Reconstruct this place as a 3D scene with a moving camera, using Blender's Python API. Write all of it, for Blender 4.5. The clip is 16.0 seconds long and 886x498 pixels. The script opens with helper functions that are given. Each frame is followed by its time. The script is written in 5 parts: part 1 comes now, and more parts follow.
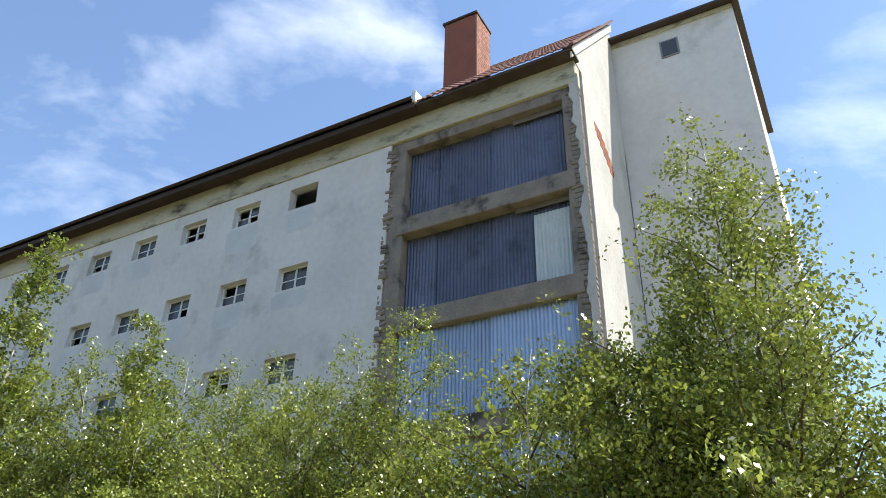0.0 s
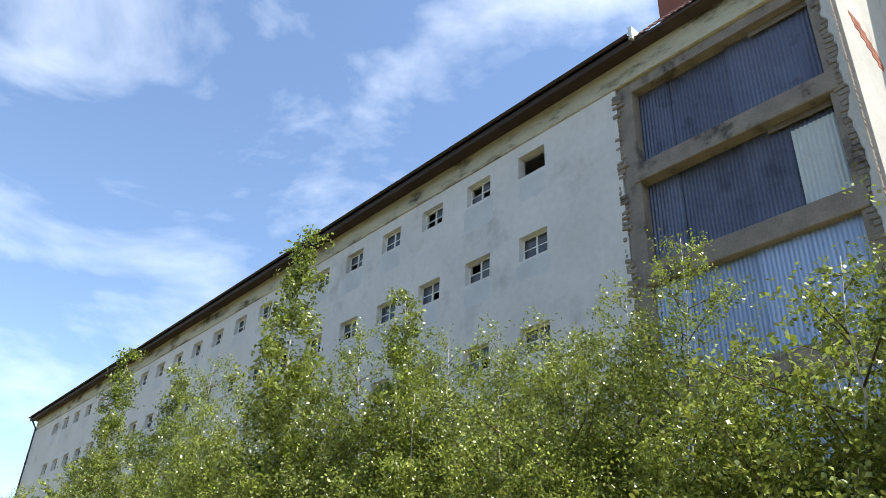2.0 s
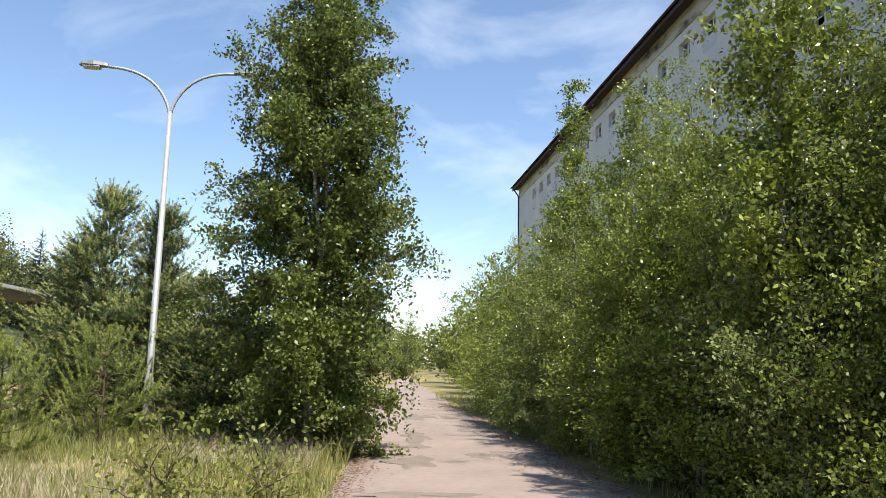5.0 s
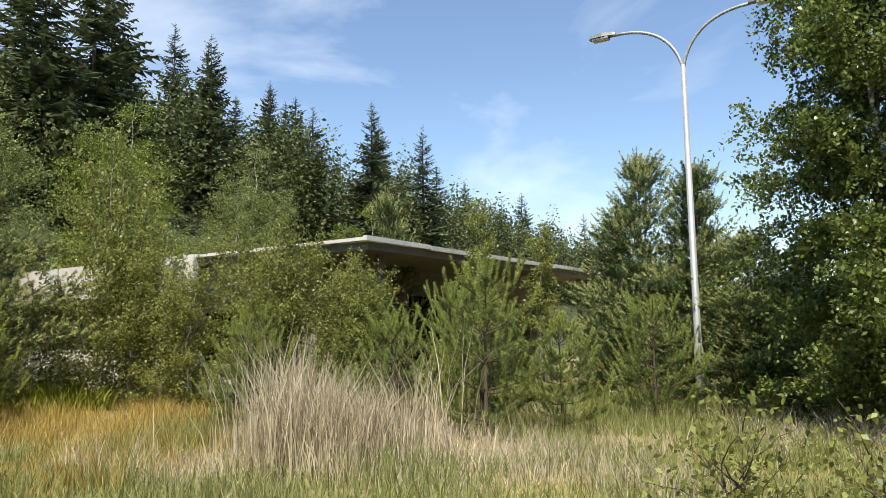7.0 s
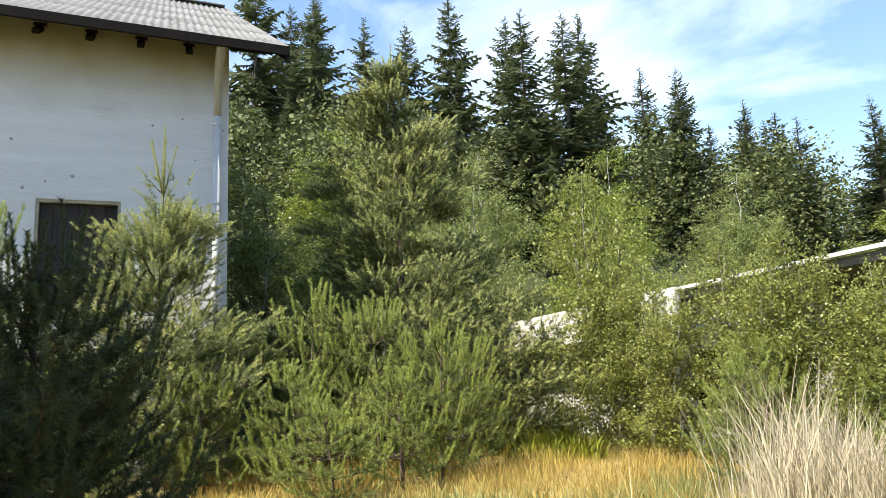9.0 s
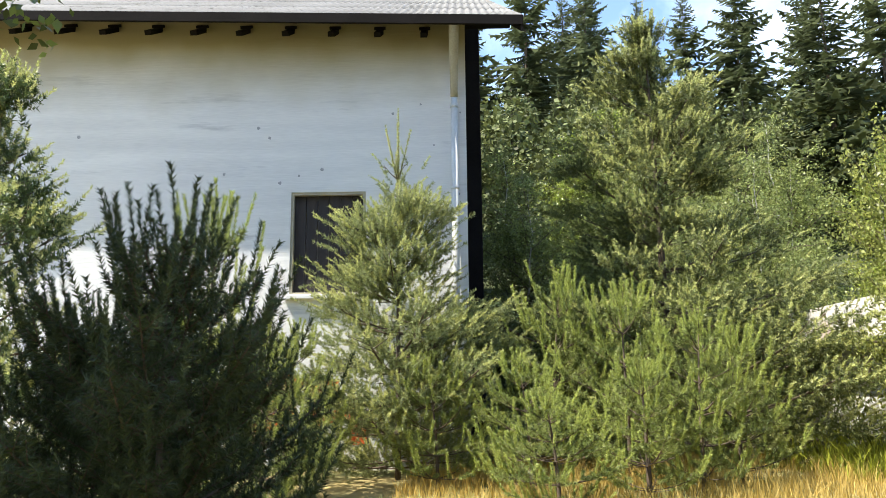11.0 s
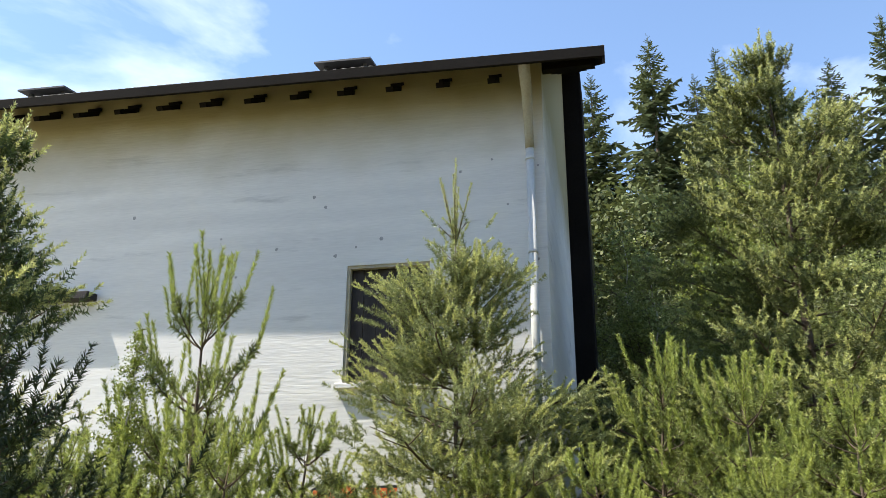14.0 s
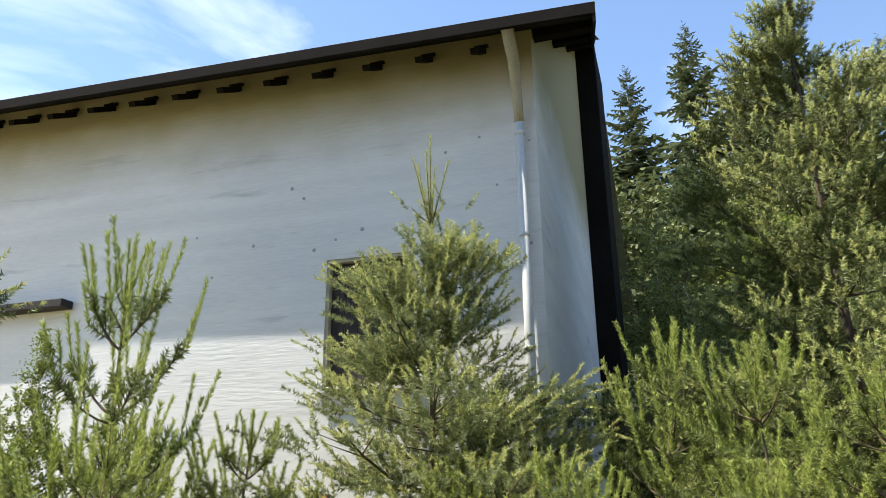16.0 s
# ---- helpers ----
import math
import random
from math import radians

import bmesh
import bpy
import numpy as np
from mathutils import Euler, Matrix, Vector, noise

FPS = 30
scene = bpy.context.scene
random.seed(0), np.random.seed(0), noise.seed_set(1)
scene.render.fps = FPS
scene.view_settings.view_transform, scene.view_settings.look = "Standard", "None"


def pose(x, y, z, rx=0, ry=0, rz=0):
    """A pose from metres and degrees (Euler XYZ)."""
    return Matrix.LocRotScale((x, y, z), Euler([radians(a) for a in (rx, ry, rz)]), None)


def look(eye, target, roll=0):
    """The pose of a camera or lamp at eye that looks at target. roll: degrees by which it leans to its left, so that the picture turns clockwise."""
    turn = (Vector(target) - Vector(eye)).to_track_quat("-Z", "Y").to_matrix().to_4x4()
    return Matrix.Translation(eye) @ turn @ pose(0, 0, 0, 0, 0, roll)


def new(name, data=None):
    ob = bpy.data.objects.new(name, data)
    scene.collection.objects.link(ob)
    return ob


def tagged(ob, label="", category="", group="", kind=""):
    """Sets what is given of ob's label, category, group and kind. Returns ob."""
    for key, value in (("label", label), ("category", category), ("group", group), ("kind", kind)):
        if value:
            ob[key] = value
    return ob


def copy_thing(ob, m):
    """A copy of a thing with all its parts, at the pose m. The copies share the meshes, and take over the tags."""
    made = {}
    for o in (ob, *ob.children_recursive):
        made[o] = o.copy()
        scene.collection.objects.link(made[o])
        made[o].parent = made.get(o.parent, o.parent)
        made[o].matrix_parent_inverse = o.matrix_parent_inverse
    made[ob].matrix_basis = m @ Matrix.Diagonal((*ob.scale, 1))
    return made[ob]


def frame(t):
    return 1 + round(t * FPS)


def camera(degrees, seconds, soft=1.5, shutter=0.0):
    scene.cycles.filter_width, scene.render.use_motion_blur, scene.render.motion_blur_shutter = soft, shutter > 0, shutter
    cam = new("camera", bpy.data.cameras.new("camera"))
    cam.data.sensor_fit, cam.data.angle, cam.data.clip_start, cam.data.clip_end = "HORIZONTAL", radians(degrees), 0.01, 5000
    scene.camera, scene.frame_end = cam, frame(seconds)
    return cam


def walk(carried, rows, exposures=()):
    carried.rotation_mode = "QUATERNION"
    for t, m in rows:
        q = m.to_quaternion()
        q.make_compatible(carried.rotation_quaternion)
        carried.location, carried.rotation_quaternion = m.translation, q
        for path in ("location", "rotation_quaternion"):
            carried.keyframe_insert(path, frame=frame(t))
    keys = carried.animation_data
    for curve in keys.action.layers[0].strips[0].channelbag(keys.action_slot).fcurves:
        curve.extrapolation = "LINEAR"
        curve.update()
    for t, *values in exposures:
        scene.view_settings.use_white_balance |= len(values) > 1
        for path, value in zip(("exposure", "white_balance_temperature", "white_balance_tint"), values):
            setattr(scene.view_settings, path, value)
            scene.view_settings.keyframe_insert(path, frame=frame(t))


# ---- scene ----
cam = camera(60.87, 16.0, soft=0.5)
# seconds, eye x y z, yaw, pitch, roll
PATH = [
    (0.0, 0.000, 0.000, 1.586, -61.23, 31.11, -1.30),
    (0.5, 0.071, 0.087, 1.607, -56.96, 30.71, -2.19),
    (1.0, 0.204, 0.150, 1.642, -52.40, 30.24, -3.69),
    (1.5, 0.431, 0.347, 1.654, -46.42, 29.68, -1.92),
    (2.0, 0.553, 0.604, 1.641, -41.25, 28.43, -2.17),
    (2.5, 0.589, 0.997, 1.598, -37.37, 26.22, -2.03),
    (3.0, 0.631, 1.286, 1.546, -34.34, 22.76, -1.80),
    (3.2, 0.675, 1.416, 1.534, -32.75, 21.62, -2.26),
    (5.3, 1.622, 3.506, 1.609, 0.85, 7.25, -0.55),
    (5.5, 1.605, 3.619, 1.618, 5.97, 6.64, -0.35),
    (6.0, 1.520, 3.912, 1.604, 16.19, 6.23, -0.88),
    (6.2, 1.480, 4.022, 1.595, 20.15, 6.66, -0.39),
    (6.5, 1.393, 4.178, 1.588, 24.05, 6.09, -0.38),
    (7.0, 1.222, 4.483, 1.586, 33.04, 6.30, 1.03),
    (7.5, 1.028, 4.824, 1.559, 42.03, 6.09, -0.78),
    (8.0, 0.736, 5.167, 1.571, 53.10, 5.31, 1.38),
    (8.5, 0.435, 5.516, 1.591, 58.43, 5.93, 1.52),
    (9.0, -0.020, 5.852, 1.595, 69.66, 10.46, 2.42),
    (9.5, -0.338, 6.201, 1.569, 80.65, 10.90, 1.21),
    (10.0, -0.605, 6.494, 1.589, 84.37, 10.29, 0.85),
    (10.2, -0.688, 6.600, 1.607, 86.39, 10.55, 0.76),
    (12.3, -2.369, 7.607, 1.583, 97.25, 13.85, 0.37),
    (12.5, -2.546, 7.687, 1.609, 98.47, 16.16, 0.67),
    (13.0, -2.929, 7.833, 1.602, 100.69, 17.53, 0.70),
    (13.5, -3.369, 7.992, 1.614, 103.44, 18.33, 0.80),
    (14.0, -3.892, 8.162, 1.571, 102.70, 18.39, -0.35),
    (14.5, -4.304, 8.321, 1.599, 93.81, 16.05, 1.18),
    (15.0, -4.666, 8.475, 1.644, 95.68, 15.43, 2.00),
    (15.5, -5.052, 8.669, 1.623, 102.30, 17.06, -0.27),
    (16.0, -5.415, 8.930, 1.633, 107.11, 19.04, 0.60),
]
walk(cam, [(t, pose(x, y, z, 90 + p, r, w)) for t, x, y, z, w, p, r in PATH],
     [(0, 0.84), (3.2, 0.78), (5.5, 0.42), (7.0, 0.36), (7.5, 0.55), (8.2, 0.68), (9.2, 1.25), (10.2, 1.52), (12.5, 1.0), (14.0, 0.98), (15.0, 1.16), (16, 1.0)])

# ---- sky and sun ----
TO_SUN = Vector((0.335, -0.80, 1.50)).normalized()
world = bpy.data.worlds.new("sky")
scene.world = world
world.use_nodes = True
wn, wl = world.node_tree.nodes, world.node_tree.links
sky = wn.new("ShaderNodeTexSky")
sky.sky_type = "NISHITA"
sky.sun_disc = False
sky.sun_elevation = math.asin(TO_SUN.z)
sky.sun_rotation = math.atan2(TO_SUN.x, TO_SUN.y)
sky.air_density, sky.dust_density, sky.ozone_density = 1.0, 0.15, 1.6
coord = wn.new("ShaderNodeTexCoord")
wmap = wn.new("ShaderNodeMapping")
wmap.inputs["Scale"].default_value = (1.0, 1.25, 2.2)
wmap.inputs["Rotation"].default_value = (0.25, 0.1, 0.9)
cirrus = wn.new("ShaderNodeTexNoise")
cirrus.inputs["Scale"].default_value = 2.3
cirrus.inputs["Detail"].default_value = 7
cirrus.inputs["Roughness"].default_value = 0.55
cirrus.inputs["Distortion"].default_value = 0.45
cramp = wn.new("ShaderNodeValToRGB")
cramp.color_ramp.elements[0].position, cramp.color_ramp.elements[0].color = 0.52, (0, 0, 0, 1)
cramp.color_ramp.elements[1].position, cramp.color_ramp.elements[1].color = 0.86, (0.62, 0.62, 0.62, 1)
cmix = wn.new("ShaderNodeMix")
cmix.data_type = "RGBA"
cmix.inputs["B"].default_value = (8.0, 8.3, 8.7, 1)
wl.new(coord.outputs["Generated"], wmap.inputs["Vector"])
wl.new(wmap.outputs["Vector"], cirrus.inputs["Vector"])
wl.new(cirrus.outputs["Fac"], cramp.inputs["Fac"])
wl.new(cramp.outputs["Color"], cmix.inputs["Factor"])
wl.new(sky.outputs["Color"], cmix.inputs["A"])
wl.new(cmix.outputs["Result"], wn["Background"].inputs["Color"])
wn["Background"].inputs["Strength"].default_value = 0.15

sun = new("sun", bpy.data.lights.new("sun", "SUN"))
sun.data.energy, sun.data.angle, sun.data.color = 5.0, radians(0.5), (1.0, 0.94, 0.82)
sun.matrix_world = look(TO_SUN * 100, (0, 0, 0))


# ---- materials ----
def material(name, base, rough=0.8, metal=0.0, scale=3.0, vary=0.25, second=None, bump=0.0, bump_scale=40.0, stretch=(1, 1, 1),
             stain=None, stain_scale=0.5, stain_at=(0.55, 0.7), trans=0.0, island=0.0, object_random=0.0, spec=0.4):
    """A surface: a base colour that drifts at two scales towards a second one, stains of their own shape, and fine relief."""
    m = bpy.data.materials.new(name)
    m.use_nodes = True
    n, l = m.node_tree.nodes, m.node_tree.links
    b = n["Principled BSDF"]
    b.inputs["Roughness"].default_value, b.inputs["Metallic"].default_value = rough, metal
    b.inputs["Specular IOR Level"].default_value = spec
    tc = n.new("ShaderNodeTexCoord")
    mp = n.new("ShaderNodeMapping")
    mp.inputs["Scale"].default_value = stretch
    l.new(tc.outputs["Object"], mp.inputs["Vector"])
    second = second or tuple(c * (1 - vary) for c in base)
    big = n.new("ShaderNodeTexNoise")
    big.inputs["Scale"].default_value, big.inputs["Detail"].default_value = scale, 6
    fine = n.new("ShaderNodeTexNoise")
    fine.inputs["Scale"].default_value, fine.inputs["Detail"].default_value = scale * 13, 3
    for t in (big, fine):
        l.new(mp.outputs["Vector"], t.inputs["Vector"])
    add = n.new("ShaderNodeMath")
    add.operation = "MULTIPLY_ADD"
    l.new(fine.outputs["Fac"], add.inputs[0])
    add.inputs[1].default_value = 0.6
    l.new(big.outputs["Fac"], add.inputs[2])
    ramp = n.new("ShaderNodeMapRange")
    ramp.inputs["From Min"].default_value, ramp.inputs["From Max"].default_value = 0.55, 1.05
    l.new(add.outputs[0], ramp.inputs["Value"])
    mix = n.new("ShaderNodeMix")
    mix.data_type = "RGBA"
    mix.inputs["A"].default_value, mix.inputs["B"].default_value = (*base, 1), (*second, 1)
    l.new(ramp.outputs["Result"], mix.inputs["Factor"])
    out = mix.outputs["Result"]
    if stain:
        st = n.new("ShaderNodeTexNoise")
        st.inputs["Scale"].default_value, st.inputs["Detail"].default_value = stain_scale, 8
        st.inputs["Roughness"].default_value = 0.65
        l.new(mp.outputs["Vector"], st.inputs["Vector"])
        sr = n.new("ShaderNodeMapRange")
        sr.inputs["From Min"].default_value, sr.inputs["From Max"].default_value = stain_at
        l.new(st.outputs["Fac"], sr.inputs["Value"])
        sm = n.new("ShaderNodeMix")
        sm.data_type = "RGBA"
        sm.inputs["B"].default_value = (*stain, 1)
        l.new(sr.outputs["Result"], sm.inputs["Factor"])
        l.new(out, sm.inputs["A"])
        out = sm.outputs["Result"]
    if island or object_random:
        hs = n.new("ShaderNodeHueSaturation")
        if object_random:
            src = n.new("ShaderNodeObjectInfo").outputs["Random"]
        else:
            src = n.new("ShaderNodeNewGeometry").outputs["Random Per Island"]
        vr = n.new("ShaderNodeMapRange")
        k = island or object_random
        vr.inputs["To Min"].default_value, vr.inputs["To Max"].default_value = 1 - k, 1 + k
        l.new(src, vr.inputs["Value"])
        l.new(vr.outputs["Result"], hs.inputs["Value"])
        l.new(out, hs.inputs["Color"])
        out = hs.outputs["Color"]
    l.new(out, b.inputs["Base Color"])
    if bump:
        bn = n.new("ShaderNodeTexNoise")
        bn.inputs["Scale"].default_value, bn.inputs["Detail"].default_value = bump_scale, 5
        l.new(mp.outputs["Vector"], bn.inputs["Vector"])
        bp = n.new("ShaderNodeBump")
        bp.inputs["Strength"].default_value, bp.inputs["Distance"].default_value = bump, 0.02
        l.new(bn.outputs["Fac"], bp.inputs["Height"])
        l.new(bp.outputs["Normal"], b.inputs["Normal"])
    if trans:
        tr = n.new("ShaderNodeBsdfTranslucent")
        ms = n.new("ShaderNodeMixShader")
        ms.inputs["Fac"].default_value = trans
        l.new(out, tr.inputs["Color"])
        l.new(b.outputs["BSDF"], ms.inputs[1])
        l.new(tr.outputs["BSDF"], ms.inputs[2])
        l.new(ms.outputs["Shader"], n["Material Output"].inputs["Surface"])
    return m


M = {}
M["plaster"] = material("plaster", (0.66, 0.645, 0.63), 0.9, scale=0.35, second=(0.55, 0.54, 0.525), bump=0.35, bump_scale=14,
                        stain=(0.42, 0.41, 0.40), stain_scale=0.45, stain_at=(0.57, 0.72))
M["gable_plaster"] = material("gable_plaster", (0.52, 0.51, 0.49), 0.92, scale=0.9, second=(0.40, 0.39, 0.375), bump=1.0, bump_scale=9, stretch=(1, 1, 0.6),
                             stain=(0.30, 0.29, 0.27), stain_scale=0.8, stain_at=(0.58, 0.72))
M["brick"] = material("brick", (0.36, 0.13, 0.08), 0.9, scale=4, second=(0.26, 0.09, 0.06), bump=0.5, object_random=0.2)
M["concrete"] = material("concrete", (0.27, 0.235, 0.20), 0.92, scale=1.6, second=(0.17, 0.145, 0.125), bump=0.8, bump_scale=12,
                         stain=(0.055, 0.05, 0.045), stain_scale=0.8, stain_at=(0.56, 0.68))
M["old_yellow"] = material("old_yellow", (0.52, 0.50, 0.40), 0.92, scale=0.9, second=(0.36, 0.34, 0.25), bump=0.4, stretch=(1, 0.5, 1.4),
                           stain=(0.06, 0.055, 0.045), stain_scale=0.9, stain_at=(0.52, 0.66))
M["sheet"] = material("sheet", (0.13, 0.14, 0.19), 0.5, 0.45, scale=0.9, second=(0.095, 0.105, 0.14), stain=(0.06, 0.065, 0.085), stain_scale=1.2, object_random=0.18)
# lower bays' sheet: the light on it is put into a paler, bluer colour
M["lit_sheet"] = material("lit_sheet", (0.32, 0.39, 0.50), 0.4, 0.5, scale=1.4, second=(0.24, 0.30, 0.40), stretch=(1, 5, 0.4), object_random=0.12)
M["pale_sheet"] = material("pale_sheet", (0.55, 0.60, 0.60), 0.6, scale=1.0, vary=0.15)
M["roof_tile"] = material("roof_tile", (0.19, 0.075, 0.05), 0.85, scale=2.5, second=(0.12, 0.06, 0.05), bump=0.4, island=0.25)
M["dark_roof"] = material("dark_roof", (0.075, 0.055, 0.05), 0.8, scale=2.0, vary=0.4, bump=0.3)
M["brown_board"] = material("brown_board", (0.055, 0.036, 0.03), 0.8, scale=1.0, vary=0.4, bump=0.3)
M["white_frame"] = material("white_frame", (0.75, 0.75, 0.73), 0.6, scale=4, vary=0.12)
# near-black that stands in for the darkness of unlit rooms
M["unlit_room"] = material("unlit_room", (0.03, 0.03, 0.03), 0.95, scale=1, vary=0.3)
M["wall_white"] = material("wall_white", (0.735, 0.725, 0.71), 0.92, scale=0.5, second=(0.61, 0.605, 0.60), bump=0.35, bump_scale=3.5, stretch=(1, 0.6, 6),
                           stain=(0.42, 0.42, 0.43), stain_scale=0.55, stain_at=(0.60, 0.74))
# olive staining towards the wall top, with the eaves' shade painted into it
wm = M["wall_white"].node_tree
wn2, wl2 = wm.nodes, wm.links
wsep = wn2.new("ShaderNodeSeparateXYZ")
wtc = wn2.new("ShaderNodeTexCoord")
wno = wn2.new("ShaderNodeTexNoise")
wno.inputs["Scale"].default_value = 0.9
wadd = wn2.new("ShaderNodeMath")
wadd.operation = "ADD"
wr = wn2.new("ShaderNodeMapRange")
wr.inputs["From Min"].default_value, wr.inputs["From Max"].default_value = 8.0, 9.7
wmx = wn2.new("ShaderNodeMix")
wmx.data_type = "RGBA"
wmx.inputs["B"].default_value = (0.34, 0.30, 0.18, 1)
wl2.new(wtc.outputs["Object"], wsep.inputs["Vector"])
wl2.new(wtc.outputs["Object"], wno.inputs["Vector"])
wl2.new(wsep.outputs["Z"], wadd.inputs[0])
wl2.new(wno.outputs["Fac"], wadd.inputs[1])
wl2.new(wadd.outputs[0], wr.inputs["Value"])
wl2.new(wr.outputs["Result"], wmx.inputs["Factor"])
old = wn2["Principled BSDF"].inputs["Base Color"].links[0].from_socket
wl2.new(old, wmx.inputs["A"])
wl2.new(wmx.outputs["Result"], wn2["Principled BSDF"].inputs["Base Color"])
M["algae"] = material("algae", (0.42, 0.40, 0.30), 0.9, scale=0.8, second=(0.34, 0.32, 0.22), bump=0.3)
M["fibre_cement"] = material("fibre_cement", (0.25, 0.245, 0.235), 0.95, scale=0.7, second=(0.18, 0.175, 0.165), bump=0.4, bump_scale=30,
                             stain=(0.09, 0.09, 0.08), stain_scale=1.6, stain_at=(0.55, 0.72), island=0.06, spec=0.15)
M["black"] = material("black", (0.014, 0.012, 0.011), 0.9, scale=1.2, vary=0.4, bump=0.3, spec=0.08)
M["dark_wood"] = material("dark_wood", (0.022, 0.018, 0.017), 0.75, scale=2, second=(0.038, 0.03, 0.028), stretch=(4, 4, 0.5), object_random=0.3)
M["pipe"] = material("pipe", (0.62, 0.62, 0.60), 0.55, 0.0, scale=2, vary=0.2)
M["orange"] = material("orange", (0.72, 0.13, 0.03), 0.7, scale=2, vary=0.2)
M["paint_black"] = material("paint_black", (0.03, 0.03, 0.03), 0.7, scale=3, vary=0.3)
M["paint_white"] = material("paint_white", (0.8, 0.8, 0.8), 0.7, scale=3, vary=0.1)
M["grey_pole"] = material("grey_pole", (0.50, 0.51, 0.50), 0.5, 0.35, scale=1.5, second=(0.38, 0.39, 0.38), stain=(0.20, 0.18, 0.15), stain_scale=2.5, stain_at=(0.6, 0.75))
M["lamp_grey"] = material("lamp_grey", (0.24, 0.25, 0.24), 0.5, 0.2, scale=4, vary=0.3)
M["lamp_glass"] = material("lamp_glass", (0.55, 0.55, 0.5), 0.25, scale=5, vary=0.2)
M["fascia"] = material("fascia", (0.72, 0.71, 0.68), 0.8, scale=1.0, second=(0.5, 0.49, 0.46), bump=0.2, stain=(0.25, 0.23, 0.2), stain_scale=1.2)
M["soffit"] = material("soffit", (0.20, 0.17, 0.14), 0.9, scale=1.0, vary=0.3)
M["hall_wall"] = material("hall_wall", (0.80, 0.78, 0.74), 0.9, scale=0.6, second=(0.62, 0.57, 0.52), bump=0.3, stain=(0.45, 0.32, 0.27), stain_scale=0.5, stain_at=(0.55, 0.7))
M["road"] = material("road", (0.37, 0.29, 0.25), 0.95, scale=0.7, second=(0.28, 0.22, 0.19), bump=0.5, bump_scale=60,
                     stain=(0.15, 0.125, 0.10), stain_scale=0.55, stain_at=(0.57, 0.66))
M["moss"] = material("moss", (0.27, 0.215, 0.18), 0.97, scale=2.5, second=(0.20, 0.165, 0.13), bump=0.5)
M["litter"] = material("litter", (0.22, 0.13, 0.07), 0.95, scale=3, second=(0.14, 0.10, 0.05), bump=0.5)
M["earth"] = material("earth", (0.24, 0.20, 0.08), 0.97, scale=0.5, second=(0.40, 0.30, 0.13), bump=0.7, bump_scale=18,
                      stain=(0.10, 0.12, 0.035), stain_scale=0.3, stain_at=(0.45, 0.62))
M["bark_white"] = material("bark_white", (0.58, 0.56, 0.51), 0.8, scale=3, second=(0.35, 0.33, 0.30), stain=(0.05, 0.045, 0.04), stain_scale=5, stain_at=(0.58, 0.64), stretch=(1, 1, 3))
M["bark_brown"] = material("bark_brown", (0.14, 0.10, 0.07), 0.9, scale=6, second=(0.08, 0.06, 0.045), bump=0.6, bump_scale=25)
M["leaf_birch"] = material("leaf_birch", (0.30, 0.345, 0.06), 0.32, scale=0.6, second=(0.175, 0.225, 0.042), trans=0.33, island=0.6, spec=0.5)
M["leaf_dark"] = material("leaf_dark", (0.185, 0.225, 0.052), 0.34, scale=0.6, second=(0.125, 0.165, 0.036), trans=0.34, island=0.6, spec=0.5)
M["leaf_yellow"] = material("leaf_yellow", (0.31, 0.325, 0.085), 0.42, scale=0.8, second=(0.23, 0.255, 0.065), trans=0.48, island=0.5)
M["leaf_willow"] = material("leaf_willow", (0.28, 0.315, 0.10), 0.42, scale=0.5, second=(0.20, 0.24, 0.075), trans=0.42, island=0.5)
M["needle"] = material("needle", (0.17, 0.19, 0.062), 0.5, scale=2.5, second=(0.115, 0.135, 0.042), trans=0.28, island=0.5)
M["needle_young"] = material("needle_young", (0.245, 0.285, 0.075), 0.45, scale=2.5, second=(0.165, 0.205, 0.055), trans=0.32, island=0.5)
M["needle_grey"] = material("needle_grey", (0.27, 0.30, 0.125), 0.45, scale=2.5, second=(0.20, 0.23, 0.09), trans=0.36, island=0.5)
M["needle_mid"] = material("needle_mid", (0.12, 0.16, 0.05), 0.45, scale=2.5, second=(0.08, 0.115, 0.035), trans=0.22, island=0.5)
# pine needles darkened: the shade the near pines stand in is in the colour
M["needle_shaded"] = material("needle_shaded", (0.075, 0.10, 0.035), 0.5, scale=0.8, second=(0.05, 0.07, 0.027), trans=0.2, island=0.4)
# new shoots are paler by nature; light on the tips is painted in too
M["shoot_pale"] = material("shoot_pale", (0.54, 0.55, 0.215), 0.42, scale=1.5, second=(0.44, 0.46, 0.17), trans=0.4, island=0.4)
M["shoot_fresh"] = material("shoot_fresh", (0.43, 0.48, 0.13), 0.42, scale=1.5, second=(0.35, 0.40, 0.105), trans=0.38, island=0.4)
M["spruce"] = material("spruce", (0.115, 0.138, 0.072), 0.75, scale=0.15, second=(0.135, 0.155, 0.075), trans=0.25, island=0.55)
M["forest_leaf"] = material("forest_leaf", (0.10, 0.125, 0.042), 0.7, scale=0.12, second=(0.14, 0.15, 0.05), trans=0.22, island=0.55)
M["forest_rust"] = material("forest_rust", (0.20, 0.09, 0.035), 0.8, scale=0.5, vary=0.3, trans=0.2, island=0.4)
M["grass_green"] = material("grass_green", (0.22, 0.265, 0.07), 0.6, scale=0.4, second=(0.34, 0.32, 0.13), trans=0.3, island=0.4)
M["grass_yellow"] = material("grass_yellow", (0.52, 0.36, 0.09), 0.7, scale=0.4, second=(0.40, 0.31, 0.10), trans=0.3, island=0.35)
M["reed"] = material("reed", (0.66, 0.56, 0.42), 0.7, scale=0.6, second=(0.50, 0.43, 0.27), trans=0.2, island=0.3)
